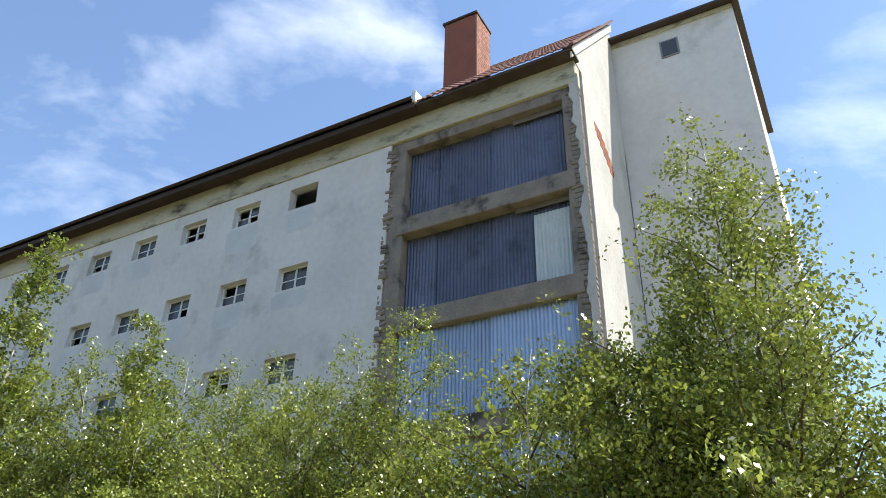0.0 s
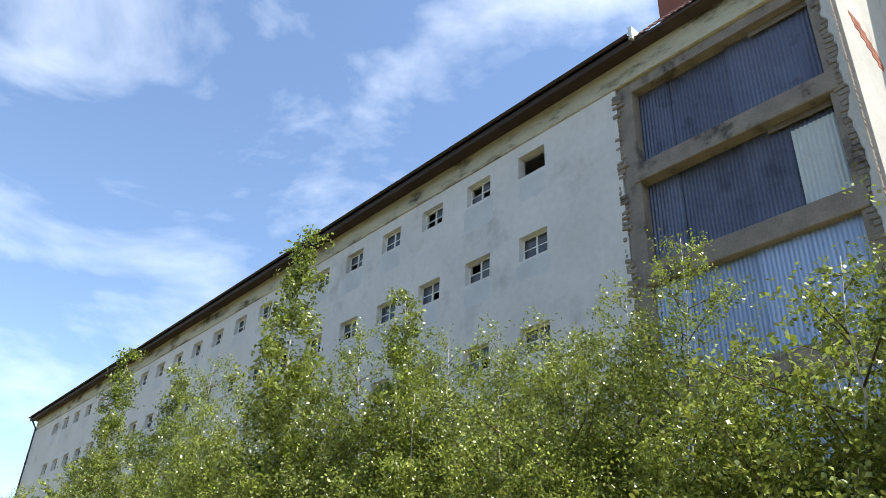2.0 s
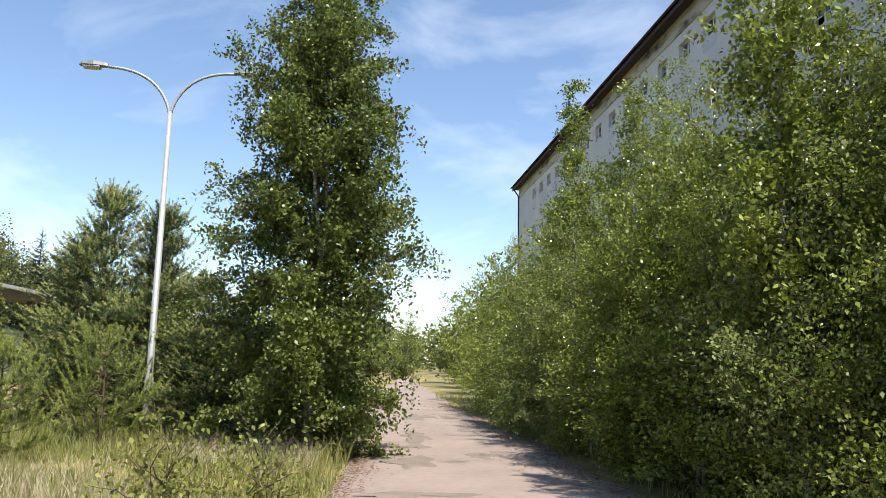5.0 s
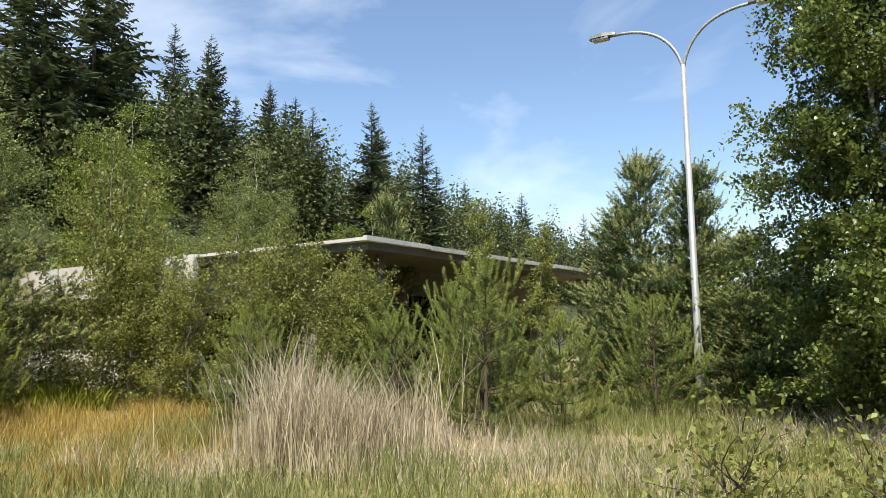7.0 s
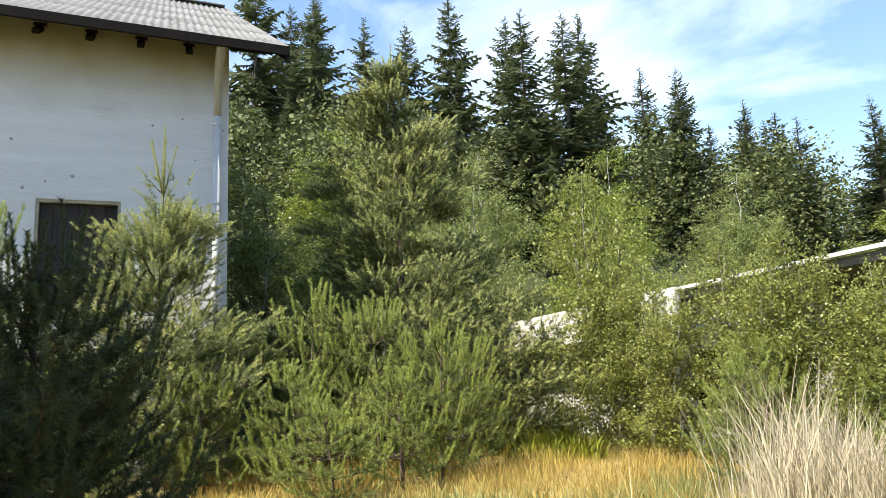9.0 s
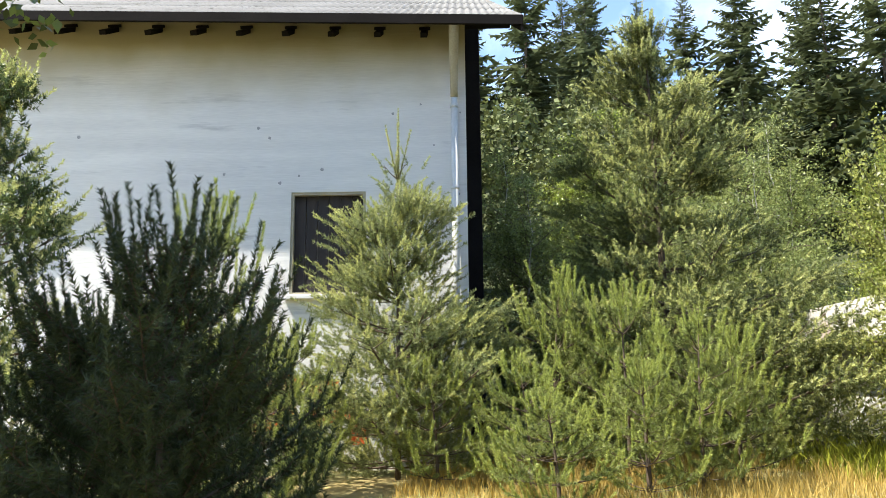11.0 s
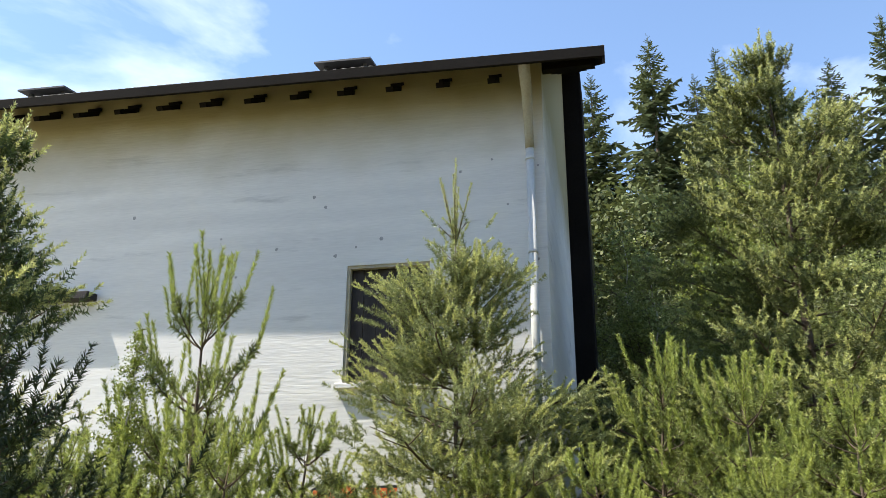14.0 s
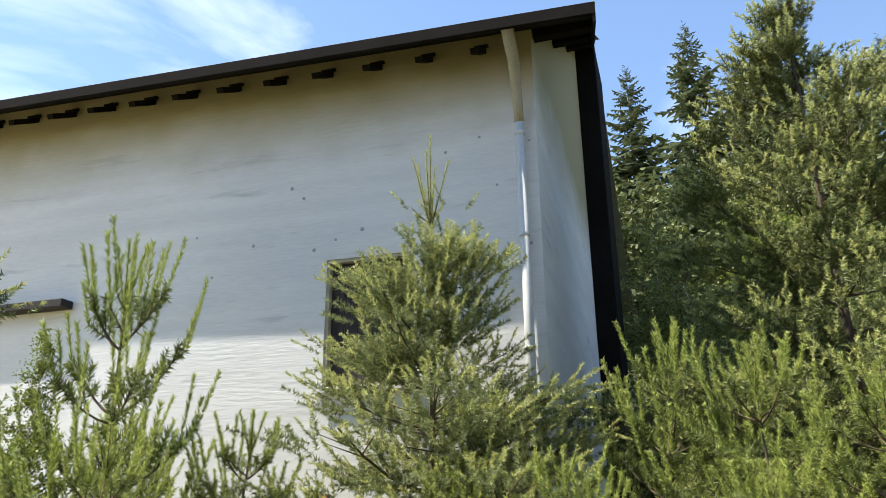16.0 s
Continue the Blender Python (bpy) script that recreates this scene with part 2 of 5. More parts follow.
M["herb"] = material("herb", (0.30, 0.32, 0.03), 0.6, scale=0.8, vary=0.3, trans=0.3, island=0.4)


def glass_material():
    m = bpy.data.materials.new("window_glass")
    m.use_nodes = True
    n, l = m.node_tree.nodes, m.node_tree.links
    b = n["Principled BSDF"]
    b.inputs["Base Color"].default_value = (0.05, 0.055, 0.06, 1)
    b.inputs["Roughness"].default_value = 0.08
    tc, nz, bp = n.new("ShaderNodeTexCoord"), n.new("ShaderNodeTexNoise"), n.new("ShaderNodeBump")
    nz.inputs["Scale"].default_value = 2.0
    bp.inputs["Strength"].default_value, bp.inputs["Distance"].default_value = 0.2, 0.02
    l.new(tc.outputs["Object"], nz.inputs["Vector"])
    l.new(nz.outputs["Fac"], bp.inputs["Height"])
    l.new(bp.outputs["Normal"], b.inputs["Normal"])
    return m


M["glass"] = glass_material()


# ---- mesh helpers ----
def mesh_data(name, verts, faces, mat, smooth=False):
    me = bpy.data.meshes.new(name)
    verts = np.asarray(verts, dtype=np.float32)
    if isinstance(faces, np.ndarray):
        n, k = faces.shape
        me.vertices.add(len(verts))
        me.vertices.foreach_set("co", verts.ravel())
        me.loops.add(n * k)
        me.loops.foreach_set("vertex_index", faces.astype(np.int32).ravel())
        me.polygons.add(n)
        me.polygons.foreach_set("loop_start", np.arange(0, n * k, k, dtype=np.int32))
        me.update(calc_edges=True)
    else:
        me.from_pydata([tuple(map(float, v)) for v in verts], [], faces)
        me.update()
    if smooth:
        me.polygons.foreach_set("use_smooth", np.ones(len(me.polygons), dtype=bool))
    me.materials.append(M[mat])
    return me


def mesh_part(name, data, parent=None, label="", at=None):
    ob = new(name, data)
    if parent is not None:
        ob.parent = parent
    if at is not None:
        ob.matrix_basis = at
    if label:
        ob["label"] = label
    return ob


def part(name, bm, mat, parent=None, label="", at=None, smooth=False):
    me = bpy.data.meshes.new(name)
    bm.normal_update()
    bm.to_mesh(me)
    bm.free()
    if smooth:
        for p in me.polygons:
            p.use_smooth = True
    me.materials.append(M[mat])
    return mesh_part(name, me, parent, label, at)


def box(bm, lo, hi, bevel=0.0, turn=None):
    lo, hi = Vector(lo), Vector(hi)
    r = bmesh.ops.create_cube(bm, size=1.0)
    vs = r["verts"]
    mid, size = (lo + hi) / 2, hi - lo
    for v in vs:
        v.co = Vector((v.co.x * size.x, v.co.y * size.y, v.co.z * size.z))
        if turn:
            v.co = turn @ v.co
        v.co += mid
    if bevel:
        es = {e for v in vs for e in v.link_edges}
        bmesh.ops.bevel(bm, geom=list(es), offset=bevel, segments=1, affect="EDGES")
    return bm


def boxes(*items, bevel=0.0):
    bm = bmesh.new()
    for lo, hi in items:
        box(bm, lo, hi, bevel)
    return bm


def empty_thing(name, x, y, z, label, category, group="", kind=""):
    ob = new(name)
    ob.matrix_basis = pose(x, y, z)
    return tagged(ob, label, category, group, kind)


def tube(points, radii, sides=7, close=True):
    """Vertices and quads of a tube along points."""
    vs, fs = [], []
    n = len(points)
    for i, (p, r) in enumerate(zip(points, radii)):
        p = Vector(p)
        d = (Vector(points[min(i + 1, n - 1)]) - Vector(points[max(i - 1, 0)])).normalized()
        a = d.orthogonal().normalized()
        if i:
            a = (last - d * last.dot(d)).normalized()
        last = a
        b = d.cross(a)
        for k in range(sides):
            w = 2 * math.pi * k / sides
            vs.append(p + (a * math.cos(w) + b * math.sin(w)) * r)
    for i in range(n - 1):
        for k in range(sides):
            j = (k + 1) % sides
            fs.append((i * sides + k, i * sides + j, (i + 1) * sides + j, (i + 1) * sides + k))
    if close:
        fs.append(tuple(range(sides))[::-1])
        fs.append(tuple((n - 1) * sides + k for k in range(sides)))
    return vs, fs


def tubes(name, runs, mat, parent=None, label="", sides=6, at=None):
    vs, fs = [], []
    for pts, rad in runs:
        v, f = tube(pts, rad, sides)
        o = len(vs)
        vs += v
        fs += [tuple(i + o for i in q) for q in f]
    return mesh_part(name, mesh_data(name, vs, fs, mat, True), parent, label, at)


def pierced(name, axis, at, thick, u0, u1, z0, z1, holes, mat, parent=None, label=""):
    """An upright wall with openings: the plane axis = at, thickness along the axis, holes as (u0, u1, z0, z1)."""
    us = sorted({u0, u1, *[h[0] for h in holes], *[h[1] for h in holes]})
    zs = sorted({z0, z1, *[h[2] for h in holes], *[h[3] for h in holes]})
    solid = lambda i, j: 0 <= i < len(us) - 1 and 0 <= j < len(zs) - 1 and not any(
        h[0] <= (us[i] + us[i + 1]) / 2 <= h[1] and h[2] <= (zs[j] + zs[j + 1]) / 2 <= h[3] for h in holes)
    vs, fs, index = [], [], {}

    def vert(d, u, z):
        key = (d, round(u, 4), round(z, 4))
        if key not in index:
            index[key] = len(vs)
            a = at + (thick if d else 0)
            vs.append((a, u, z) if axis == "x" else (u, a, z))
        return index[key]
    for i in range(len(us) - 1):
        for j in range(len(zs) - 1):
            if not solid(i, j):
                continue
            a, b, c, d = us[i], us[i + 1], zs[j], zs[j + 1]
            fs.append((vert(0, a, c), vert(0, a, d), vert(0, b, d), vert(0, b, c)))
            fs.append((vert(1, a, c), vert(1, b, c), vert(1, b, d), vert(1, a, d)))
            for (di, dj, p, q) in ((-1, 0, (a, c), (a, d)), (1, 0, (b, c), (b, d)), (0, -1, (a, c), (b, c)), (0, 1, (a, d), (b, d))):
                if not solid(i + di, j + dj):
                    fs.append((vert(0, *p), vert(0, *q), vert(1, *q), vert(1, *p)))
    me = mesh_data(name, vs, fs, mat)
    bm = bmesh.new()
    bm.from_mesh(me)
    bmesh.ops.recalc_face_normals(bm, faces=bm.faces)
    bm.to_mesh(me)
    bm.free()
    return mesh_part(name, me, parent, label)


def smoothstep(a, b, x):
    t = np.clip((np.asarray(x, float) - a) / (b - a), 0, 1)
    return t * t * (3 - 2 * t)


# ---- ground ----
def ground_height(x, y):
    """Flat round the buildings, a wooded slope beyond them to the west."""
    x, y = np.asarray(x, float), np.asarray(y, float)
    d = np.maximum(0, -x - 27)
    rise = 34 * (1 - np.exp(-d / 46.0))
    fade = 1 - 0.62 * smoothstep(25, 150, y)
    return rise * fade


def ground():
    xs = np.concatenate([[-900, -500, -300, -220], np.arange(-180, -24, 6.0), np.arange(-24, 40, 2.0), [60, 100, 200, 400, 900]])
    ys = np.concatenate([[-900, -400, -200, -120], np.arange(-80, 240, 5.0), [300, 500, 1200]])
    X, Y = np.meshgrid(xs, ys, indexing="ij")
    Z = ground_height(X, Y)
    n, m = X.shape
    idx = np.arange(n * m).reshape(n, m)
    f = np.stack([idx[:-1, :-1], idx[1:, :-1], idx[1:, 1:], idx[:-1, 1:]], -1).reshape(-1, 4)
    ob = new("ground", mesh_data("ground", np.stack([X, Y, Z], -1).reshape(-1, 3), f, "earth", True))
    return tagged(ob, "dry grassy earth rising to a wooded slope", "ground", kind="structure")


def road_edges(y):
    left = 1.35 + 0.25 * math.sin(y * 0.9) * 0.5 + 0.0012 * max(0, y - 14) ** 2
    left = min(left, 1.35 + 0.06 * max(0, y - 12) + 0.1 * math.sin(y * 0.9))
    right = 5.25 + 0.12 * math.sin(y * 0.7 + 1) + 0.035 * max(0, y - 30)
    if y < 6:
        left = 1.35 - (6 - y) * 0.45
    return left, right


def road():
    vs, fs = [], []
    ys = np.arange(-14, 120, 0.8)
    for i, y in enumerate(ys):
        a, b = road_edges(y)
        for k in range(7):
            u = k / 6
            x = a + (b - a) * u + (0.10 * noise.noise((y * 0.9, k, 3)) if k in (0, 6) else 0)
            vs.append((x, y, 0.012 + 0.03 * math.sin(math.pi * u) + 0.008 * noise.noise((x, y * 0.6, 0))))
    for i in range(len(ys) - 1):
        for k in range(6):
            o = i * 7 + k
            fs.append((o, o + 1, o + 8, o + 7))
    ob = new("road", mesh_data("road", vs, fs, "road", True))
    tagged(ob, "worn pinkish gravel and asphalt lane with patches", "road", kind="structure")


ground()
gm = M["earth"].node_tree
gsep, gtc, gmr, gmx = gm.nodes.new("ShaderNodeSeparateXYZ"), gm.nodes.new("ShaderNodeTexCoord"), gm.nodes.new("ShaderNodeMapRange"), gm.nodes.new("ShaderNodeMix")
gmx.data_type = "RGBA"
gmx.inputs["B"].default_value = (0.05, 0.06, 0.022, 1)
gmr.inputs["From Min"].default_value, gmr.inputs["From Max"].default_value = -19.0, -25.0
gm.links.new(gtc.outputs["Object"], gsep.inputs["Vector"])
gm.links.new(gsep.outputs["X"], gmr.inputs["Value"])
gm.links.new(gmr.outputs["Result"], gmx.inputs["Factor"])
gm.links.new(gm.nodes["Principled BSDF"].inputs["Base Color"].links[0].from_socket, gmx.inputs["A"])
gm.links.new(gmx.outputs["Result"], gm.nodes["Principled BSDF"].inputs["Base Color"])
road()


# ---- foliage ----
def unit(a):
    return a / np.maximum(np.linalg.norm(a, axis=-1, keepdims=True), 1e-9)


def leaf_mesh(name, pos, size, mat, rng, up=0.35, aspect=0.62, axis=None):
    """One diamond-shaped leaf, slightly folded, at each place."""
    n = len(pos)
    nor = unit(rng.normal(size=(n, 3)) + np.array([0, 0, up]) * 2)
    a = rng.normal(size=(n, 3)) if axis is None else axis + rng.normal(size=(n, 3)) * 0.5
    a = unit(a - nor * np.sum(a * nor, 1, keepdims=True))
    b = np.cross(nor, a)
    s = (size * rng.uniform(0.65, 1.25, n))[:, None]
    v = np.stack([pos - a * s * 0.5, pos + b * s * aspect * 0.5 - a * s * 0.08 + nor * s * 0.07, pos + a * s * 0.5, pos - b * s * aspect * 0.5 - a * s * 0.08 + nor * s * 0.07], 1)
    return mesh_data(name, v.reshape(-1, 3), np.arange(n * 4).reshape(n, 4), mat)


def broadleaf(seed, H, R, leaves, size, mat, bark="bark_white", low=0.05, stems=1, profile="egg", droop=0.5, limbs=46, trunk_r=0.07, cluster=0.09, name="birch_tree"):
    """A birch-like tree: stem, limbs with hanging twigs, and leaves along the twigs."""
    rng = np.random.default_rng(seed)
    root = new(name)
    runs, limb_runs, starts, dirs, lens = [], [], [], [], []
    for s in range(stems):
        off = np.array([0, 0]) if s == 0 else rng.normal(size=2) * R * 0.16
        h = H * (1 if s == 0 else rng.uniform(0.62, 0.92))
        lean = rng.normal(size=2) * 0.03 * h + off * 0.9
        zs = np.linspace(0, 1, 9)
        wob = rng.normal(size=(9, 2)) * 0.012 * h * np.sin(zs * np.pi)[:, None]
        pts = np.stack([off[0] * 0.3 + lean[0] * zs + wob[:, 0], off[1] * 0.3 + lean[1] * zs + wob[:, 1], zs * h * 0.95 - 0.05 * (zs == 0)], 1)
        runs.append((pts, trunk_r * (1 - 0.98 * zs) * h / H + 0.0015))
        nl = limbs // stems
        for i in range(nl):
            u = low + (0.985 - low) * (i + rng.uniform(0, 1)) / nl
            p = np.array([np.interp(u, zs, pts[:, k]) for k in range(3)])
            w = i * 2.39996 + rng.uniform(-0.6, 0.6)
            if profile == "egg":
                k = (min(1.0, (u - low + 0.12) / 0.25) ** 0.6) * (1 - u) ** 0.62 * 1.25 + 0.05
            elif profile == "column":
                k = (0.62 + 0.38 * min(1.0, u / 0.2)) * min(1.0, ((1 - u) / 0.42 + 0.04)) ** 0.75
            elif profile == "slim":
                k = 0.32 + 0.68 * math.sin(math.pi * min(1, u + 0.12)) * (1 - 0.5 * u)
            else:
                k = 0.45 + 0.55 * math.sin(math.pi * (0.15 + 0.8 * u))
            L = R * k * rng.uniform(0.7, 1.15)
            el = radians(rng.uniform(8, 45) + 25 * u)
            d = np.array([math.cos(w) * math.cos(el), math.sin(w) * math.cos(el), math.sin(el)])
            ts = np.linspace(0, 1, 6)
            line = p + d * (ts * L)[:, None] + np.array([0, 0, -1]) * (ts ** 2 * L * droop * 0.45)[:, None] + rng.normal(size=(6, 3)) * 0.025 * L * ts[:, None]
            limb_runs.append((line, np.linspace(0.011, 0.003, 6) * (L / 1.5 + 0.3)))
            nt = max(5, int(L * 16))
            for j in range(nt):
                q = rng.uniform(0.18, 1.0)
                sp = np.array([np.interp(q, ts, line[:, k]) for k in range(3)])
                dd = unit(d * 0.5 + rng.normal(size=3) * 0.75 + np.array([0, 0, -droop * 0.5]))
                starts.append(sp)
                dirs.append(dd)
                lens.append(rng.uniform(0.25, 0.7) * (0.4 + 0.3 * L))
    starts, dirs, lens = np.array(starts), np.array(dirs), np.array(lens)
    pick = rng.choice(len(starts), leaves, p=lens ** 0.5 / (lens ** 0.5).sum())
    q = rng.uniform(0.05, 1.05, leaves)
    pos = starts[pick] + dirs[pick] * (q * lens[pick])[:, None] + np.array([0, 0, -1]) * (q ** 2 * lens[pick] * droop * 0.6)[:, None] + rng.normal(size=(leaves, 3)) * cluster * 0.6
    pos[:, 2] = np.maximum(pos[:, 2], 0.03)
    tubes("trunk", runs, bark, root, "pale bark" if bark == "bark_white" else "", sides=6)
    tagged(tubes("limb_wood", limb_runs, "bark_brown", root, sides=4), kind="stuff")
    mesh_part("crown", leaf_mesh("crown", pos, size, mat, rng, axis=np.array([0, 0, -0.5])), root)
    return root


def needle_mesh(name, segs, per_metre, length, width, mat, rng, forward=0.5):
    """Needles, one thin triangle each, round the shoots given as start and end."""
    a, b = segs[:, 0], segs[:, 1]
    L = np.linalg.norm(b - a, axis=1)
    n = np.maximum(3, (L * per_metre).astype(int))
    idx = np.repeat(np.arange(len(L)), n)
    m = len(idx)
    t = rng.uniform(0, 1, m)[:, None]
    d = unit(b - a)[idx]
    p = a[idx] + (b - a)[idx] * t
    side = rng.normal(size=(m, 3))
    side = unit(side - d * np.sum(side * d, 1, keepdims=True))
    out = unit(side * 1.0 + d * forward)
    w = unit(np.cross(out, rng.normal(size=(m, 3)))) * width * 0.5
    tip = p + out * (length * rng.uniform(0.7, 1.15, m))[:, None]
    v = np.stack([p - w, p + w, tip], 1).reshape(-1, 3)
    return mesh_data(name, v, np.arange(m * 3).reshape(m, 3), mat)


def pine(seed, H, R, mat="needle", per=230, length=0.075, width=0.006, whorl=0.36, branches=5, candles=0.22, power=0.8, low=0.04, rise=32, subs=4, trunk_r=0.05, inner=0.0, tip="shoot_fresh"):
    """A young pine: whorls of upswept branches, side shoots in pairs, upright candles at the tips."""
    rng = np.random.default_rng(seed)
    root = new("pine_tree")
    zs = np.linspace(0, 1, 8)
    bend = rng.normal(size=2) * 0.03 * H
    trunk = np.stack([bend[0] * zs ** 2, bend[1] * zs ** 2, zs * H * 0.95 - 0.05 * (zs == 0)], 1)
    runs = [(trunk, trunk_r * (1 - 0.85 * zs))]
    segs, fresh = [], []
    nw = max(4, int(H * (1 - low) / whorl))
    for k in range(nw):
        u = low + (1 - low) * (k + 0.3) / nw
        L0 = R * (1 - u) ** power * (0.55 + 0.45 * min(1, (u - low) / 0.18)) + 0.12
        for j in range(branches):
            w = 2 * math.pi * (j + rng.uniform(-0.25, 0.25)) / branches + k * 1.1
            L = L0 * rng.uniform(0.65, 1.15)
            el = radians(rise + 26 * u + rng.uniform(-9, 9))
            uu = min(1, u + rng.uniform(-0.02, 0.02))
            p = np.array([np.interp(uu, zs, trunk[:, i]) for i in range(3)])
            d = np.array([math.cos(w) * math.cos(el), math.sin(w) * math.cos(el), math.sin(el)])
            ts = np.linspace(0, 1, 5)
            line = p + d * (ts * L)[:, None] + np.array([0, 0, 1]) * ((ts ** 2 - ts * 0.75) * L * 0.35)[:, None]
            runs.append((line, np.linspace(0.016, 0.005, 5) * (0.5 + L * 0.5)))
            for i in range(3 if inner else 1, 4):
                segs.append((line[i], line[i + 1]))
            ns = max(2, int(subs * L / 0.8 + 1))
            for i in range(ns):
                q = 0.28 + 0.68 * (i + 0.5) / ns
                sp = np.array([np.interp(q, ts, line[:, c]) for c in range(3)])
                for sgn in (-1, 1):
                    tw = w + sgn * radians(rng.uniform(30, 62))
                    sl = L * (1.05 - q) * rng.uniform(0.4, 0.65) + 0.09
                    e2 = el + radians(rng.uniform(-5, 28))
                    sd = np.array([math.cos(tw) * math.cos(e2), math.sin(tw) * math.cos(e2), math.sin(e2)])
                    end = sp + sd * sl
                    segs.append((sp + (end - sp) * inner, end))
                    runs.append(([sp, end], [0.005, 0.003]))
                    if rng.uniform() < 0.3:
                        fresh.append((end, end + unit(sd * 0.45 + np.array([0, 0, 0.9])) * candles * rng.uniform(0.55, 1.15)))
            fresh.append((line[-1], line[-1] + unit(d * 0.7 + np.array([0, 0, 1.0])) * candles * rng.uniform(0.55, 1.0)))
    top = trunk[-1]
    fresh.append((top - np.array([0, 0, 0.3]), top + np.array([0, 0, H * 0.05 + 0.05])))
    runs.append(([top, top + np.array([0, 0, H * 0.05 + 0.05])], [0.012, 0.004]))
    for j in range(4):
        w = j * 1.57 + 0.4
        e = top + np.array([math.cos(w) * 0.25, math.sin(w) * 0.25, 0.75]) * candles * 1.15
        fresh.append((top - np.array([0, 0, 0.05]), e))
        runs.append(([top - np.array([0, 0, 0.05]), e], [0.007, 0.004]))
    tubes("trunk", runs, "bark_brown", root, sides=4)
    mesh_part("crown", needle_mesh("crown", np.array(segs), per, length, width, mat, rng), root)
    mesh_part("new_growth", needle_mesh("new_growth", np.array(fresh), per * 1.15, length * 0.72, width, tip, rng, 0.85), root, "paler new growth, coloured also for the light on the tips")
    return root


def bough_pine(seed, H, R, mat, whorl=0.9, boughs=6, pads=4, shoots=24, spread=0.42, per=110, length=0.11, width=0.02, low=0.06, trunk_r=0.13, power=0.6, shoot=0.3, lead=1.9, bare=1.0, tip="shoot_pale"):
    """An older pine: separate boughs that carry flat pads of upright, brush-like shoots."""
    rng = np.random.default_rng(seed)
    root = new("pine_tree")
    zs = np.linspace(0, 1, 8)
    bend = rng.normal(size=2) * 0.02 * H
    trunk = np.stack([bend[0] * zs ** 2, bend[1] * zs ** 2, zs * H * 0.95 - 0.05 * (zs == 0)], 1)
    runs, segs, fresh = [(trunk, trunk_r * (1 - 0.85 * zs))], [], []
    nw = int(H * (1 - low) / whorl)
    for k in range(nw + 1):
        u = low + (0.97 - low) * k / nw
        L0 = R * (1 - u) ** power * (0.7 + 0.3 * min(1, (u - low) / 0.15)) + 0.2
        for j in range(max(3, int(boughs * (1 - 0.4 * u)))):
            w = 2 * math.pi * (j + rng.uniform(-0.35, 0.35)) / boughs + k * 1.3
            L = L0 * rng.uniform(0.55, 1.15)
            el = radians(rng.uniform(-4, 14) + 40 * u ** 1.5)
            d = np.array([math.cos(w) * math.cos(el), math.sin(w) * math.cos(el), math.sin(el)])
            side = np.array([-math.sin(w), math.cos(w), 0])
            p = np.array([np.interp(min(1, u + rng.uniform(-0.03, 0.03)), zs, trunk[:, i]) for i in range(3)])
            ts = np.linspace(0, 1, 5)
            line = p + d * (ts * L)[:, None] + np.array([0, 0, 1]) * ((ts ** 2 - 0.8 * ts) * L * 0.28)[:, None]
            runs.append((line, np.linspace(0.03, 0.008, 5) * (0.3 + L * 0.3)))
            for q in range(max(1, int(pads * (0.35 + 0.65 * L / R))) if u < bare else 1):
                c = 1.0 - 0.72 * rng.uniform() ** 1.3 if q else 0.97
                ctr = np.array([np.interp(c, ts, line[:, i]) for i in range(3)]) + side * rng.normal() * 0.22 * L * (1.1 - c * 0.5)
                runs.append(([np.array([np.interp(max(0, c - 0.15), ts, line[:, i]) for i in range(3)]), ctr], [0.01, 0.005]))
                sp = spread * (0.55 + 0.45 * L / R)
                for n in range(int(shoots * rng.uniform(0.7, 1.2)) if u < bare else 2):
                    off = rng.normal(size=3) * np.array([sp, sp, sp * 0.38])
                    a = ctr + off
                    dd = unit(d * 0.8 + unit(off + 1e-6) * 0.6 + np.array([0, 0, 0.45]) + rng.normal(size=3) * 0.25)
                    e = a + dd * shoot * rng.uniform(0.6, 1.2)
                    segs.append((a - dd * shoot * 0.3, a + (e - a) * 0.35))
                    # pale colour only on a pad's upper shoots, so its underside looks shaded
                    if off[2] > -0.2 * sp:
                        fresh.append((a + (e - a) * 0.35, e))
                    else:
                        segs.append((a + (e - a) * 0.35, e))
    top = trunk[-1]
    for j in range(6):
        w = j * 1.05
        e = top + np.array([math.cos(w) * 0.34, math.sin(w) * 0.34, 1.0]) * shoot * (lead if j == 0 else lead * 0.68) * np.array([j > 0, j > 0, 1])
        fresh.append((top - np.array([0, 0, 0.3]), e))
        runs.append(([top - np.array([0, 0, 0.3]), e], [0.012, 0.004]))
    tubes("trunk", runs, "bark_brown", root, sides=4)
    mesh_part("crown", needle_mesh("crown", np.array(segs), per, length, width, mat, rng), root)
    mesh_part("new_growth", needle_mesh("new_growth", np.array(fresh), per * 1.15, length * 0.72, width, tip, rng, 0.85), root, "paler new growth, coloured also for the light on the tips")
    return root


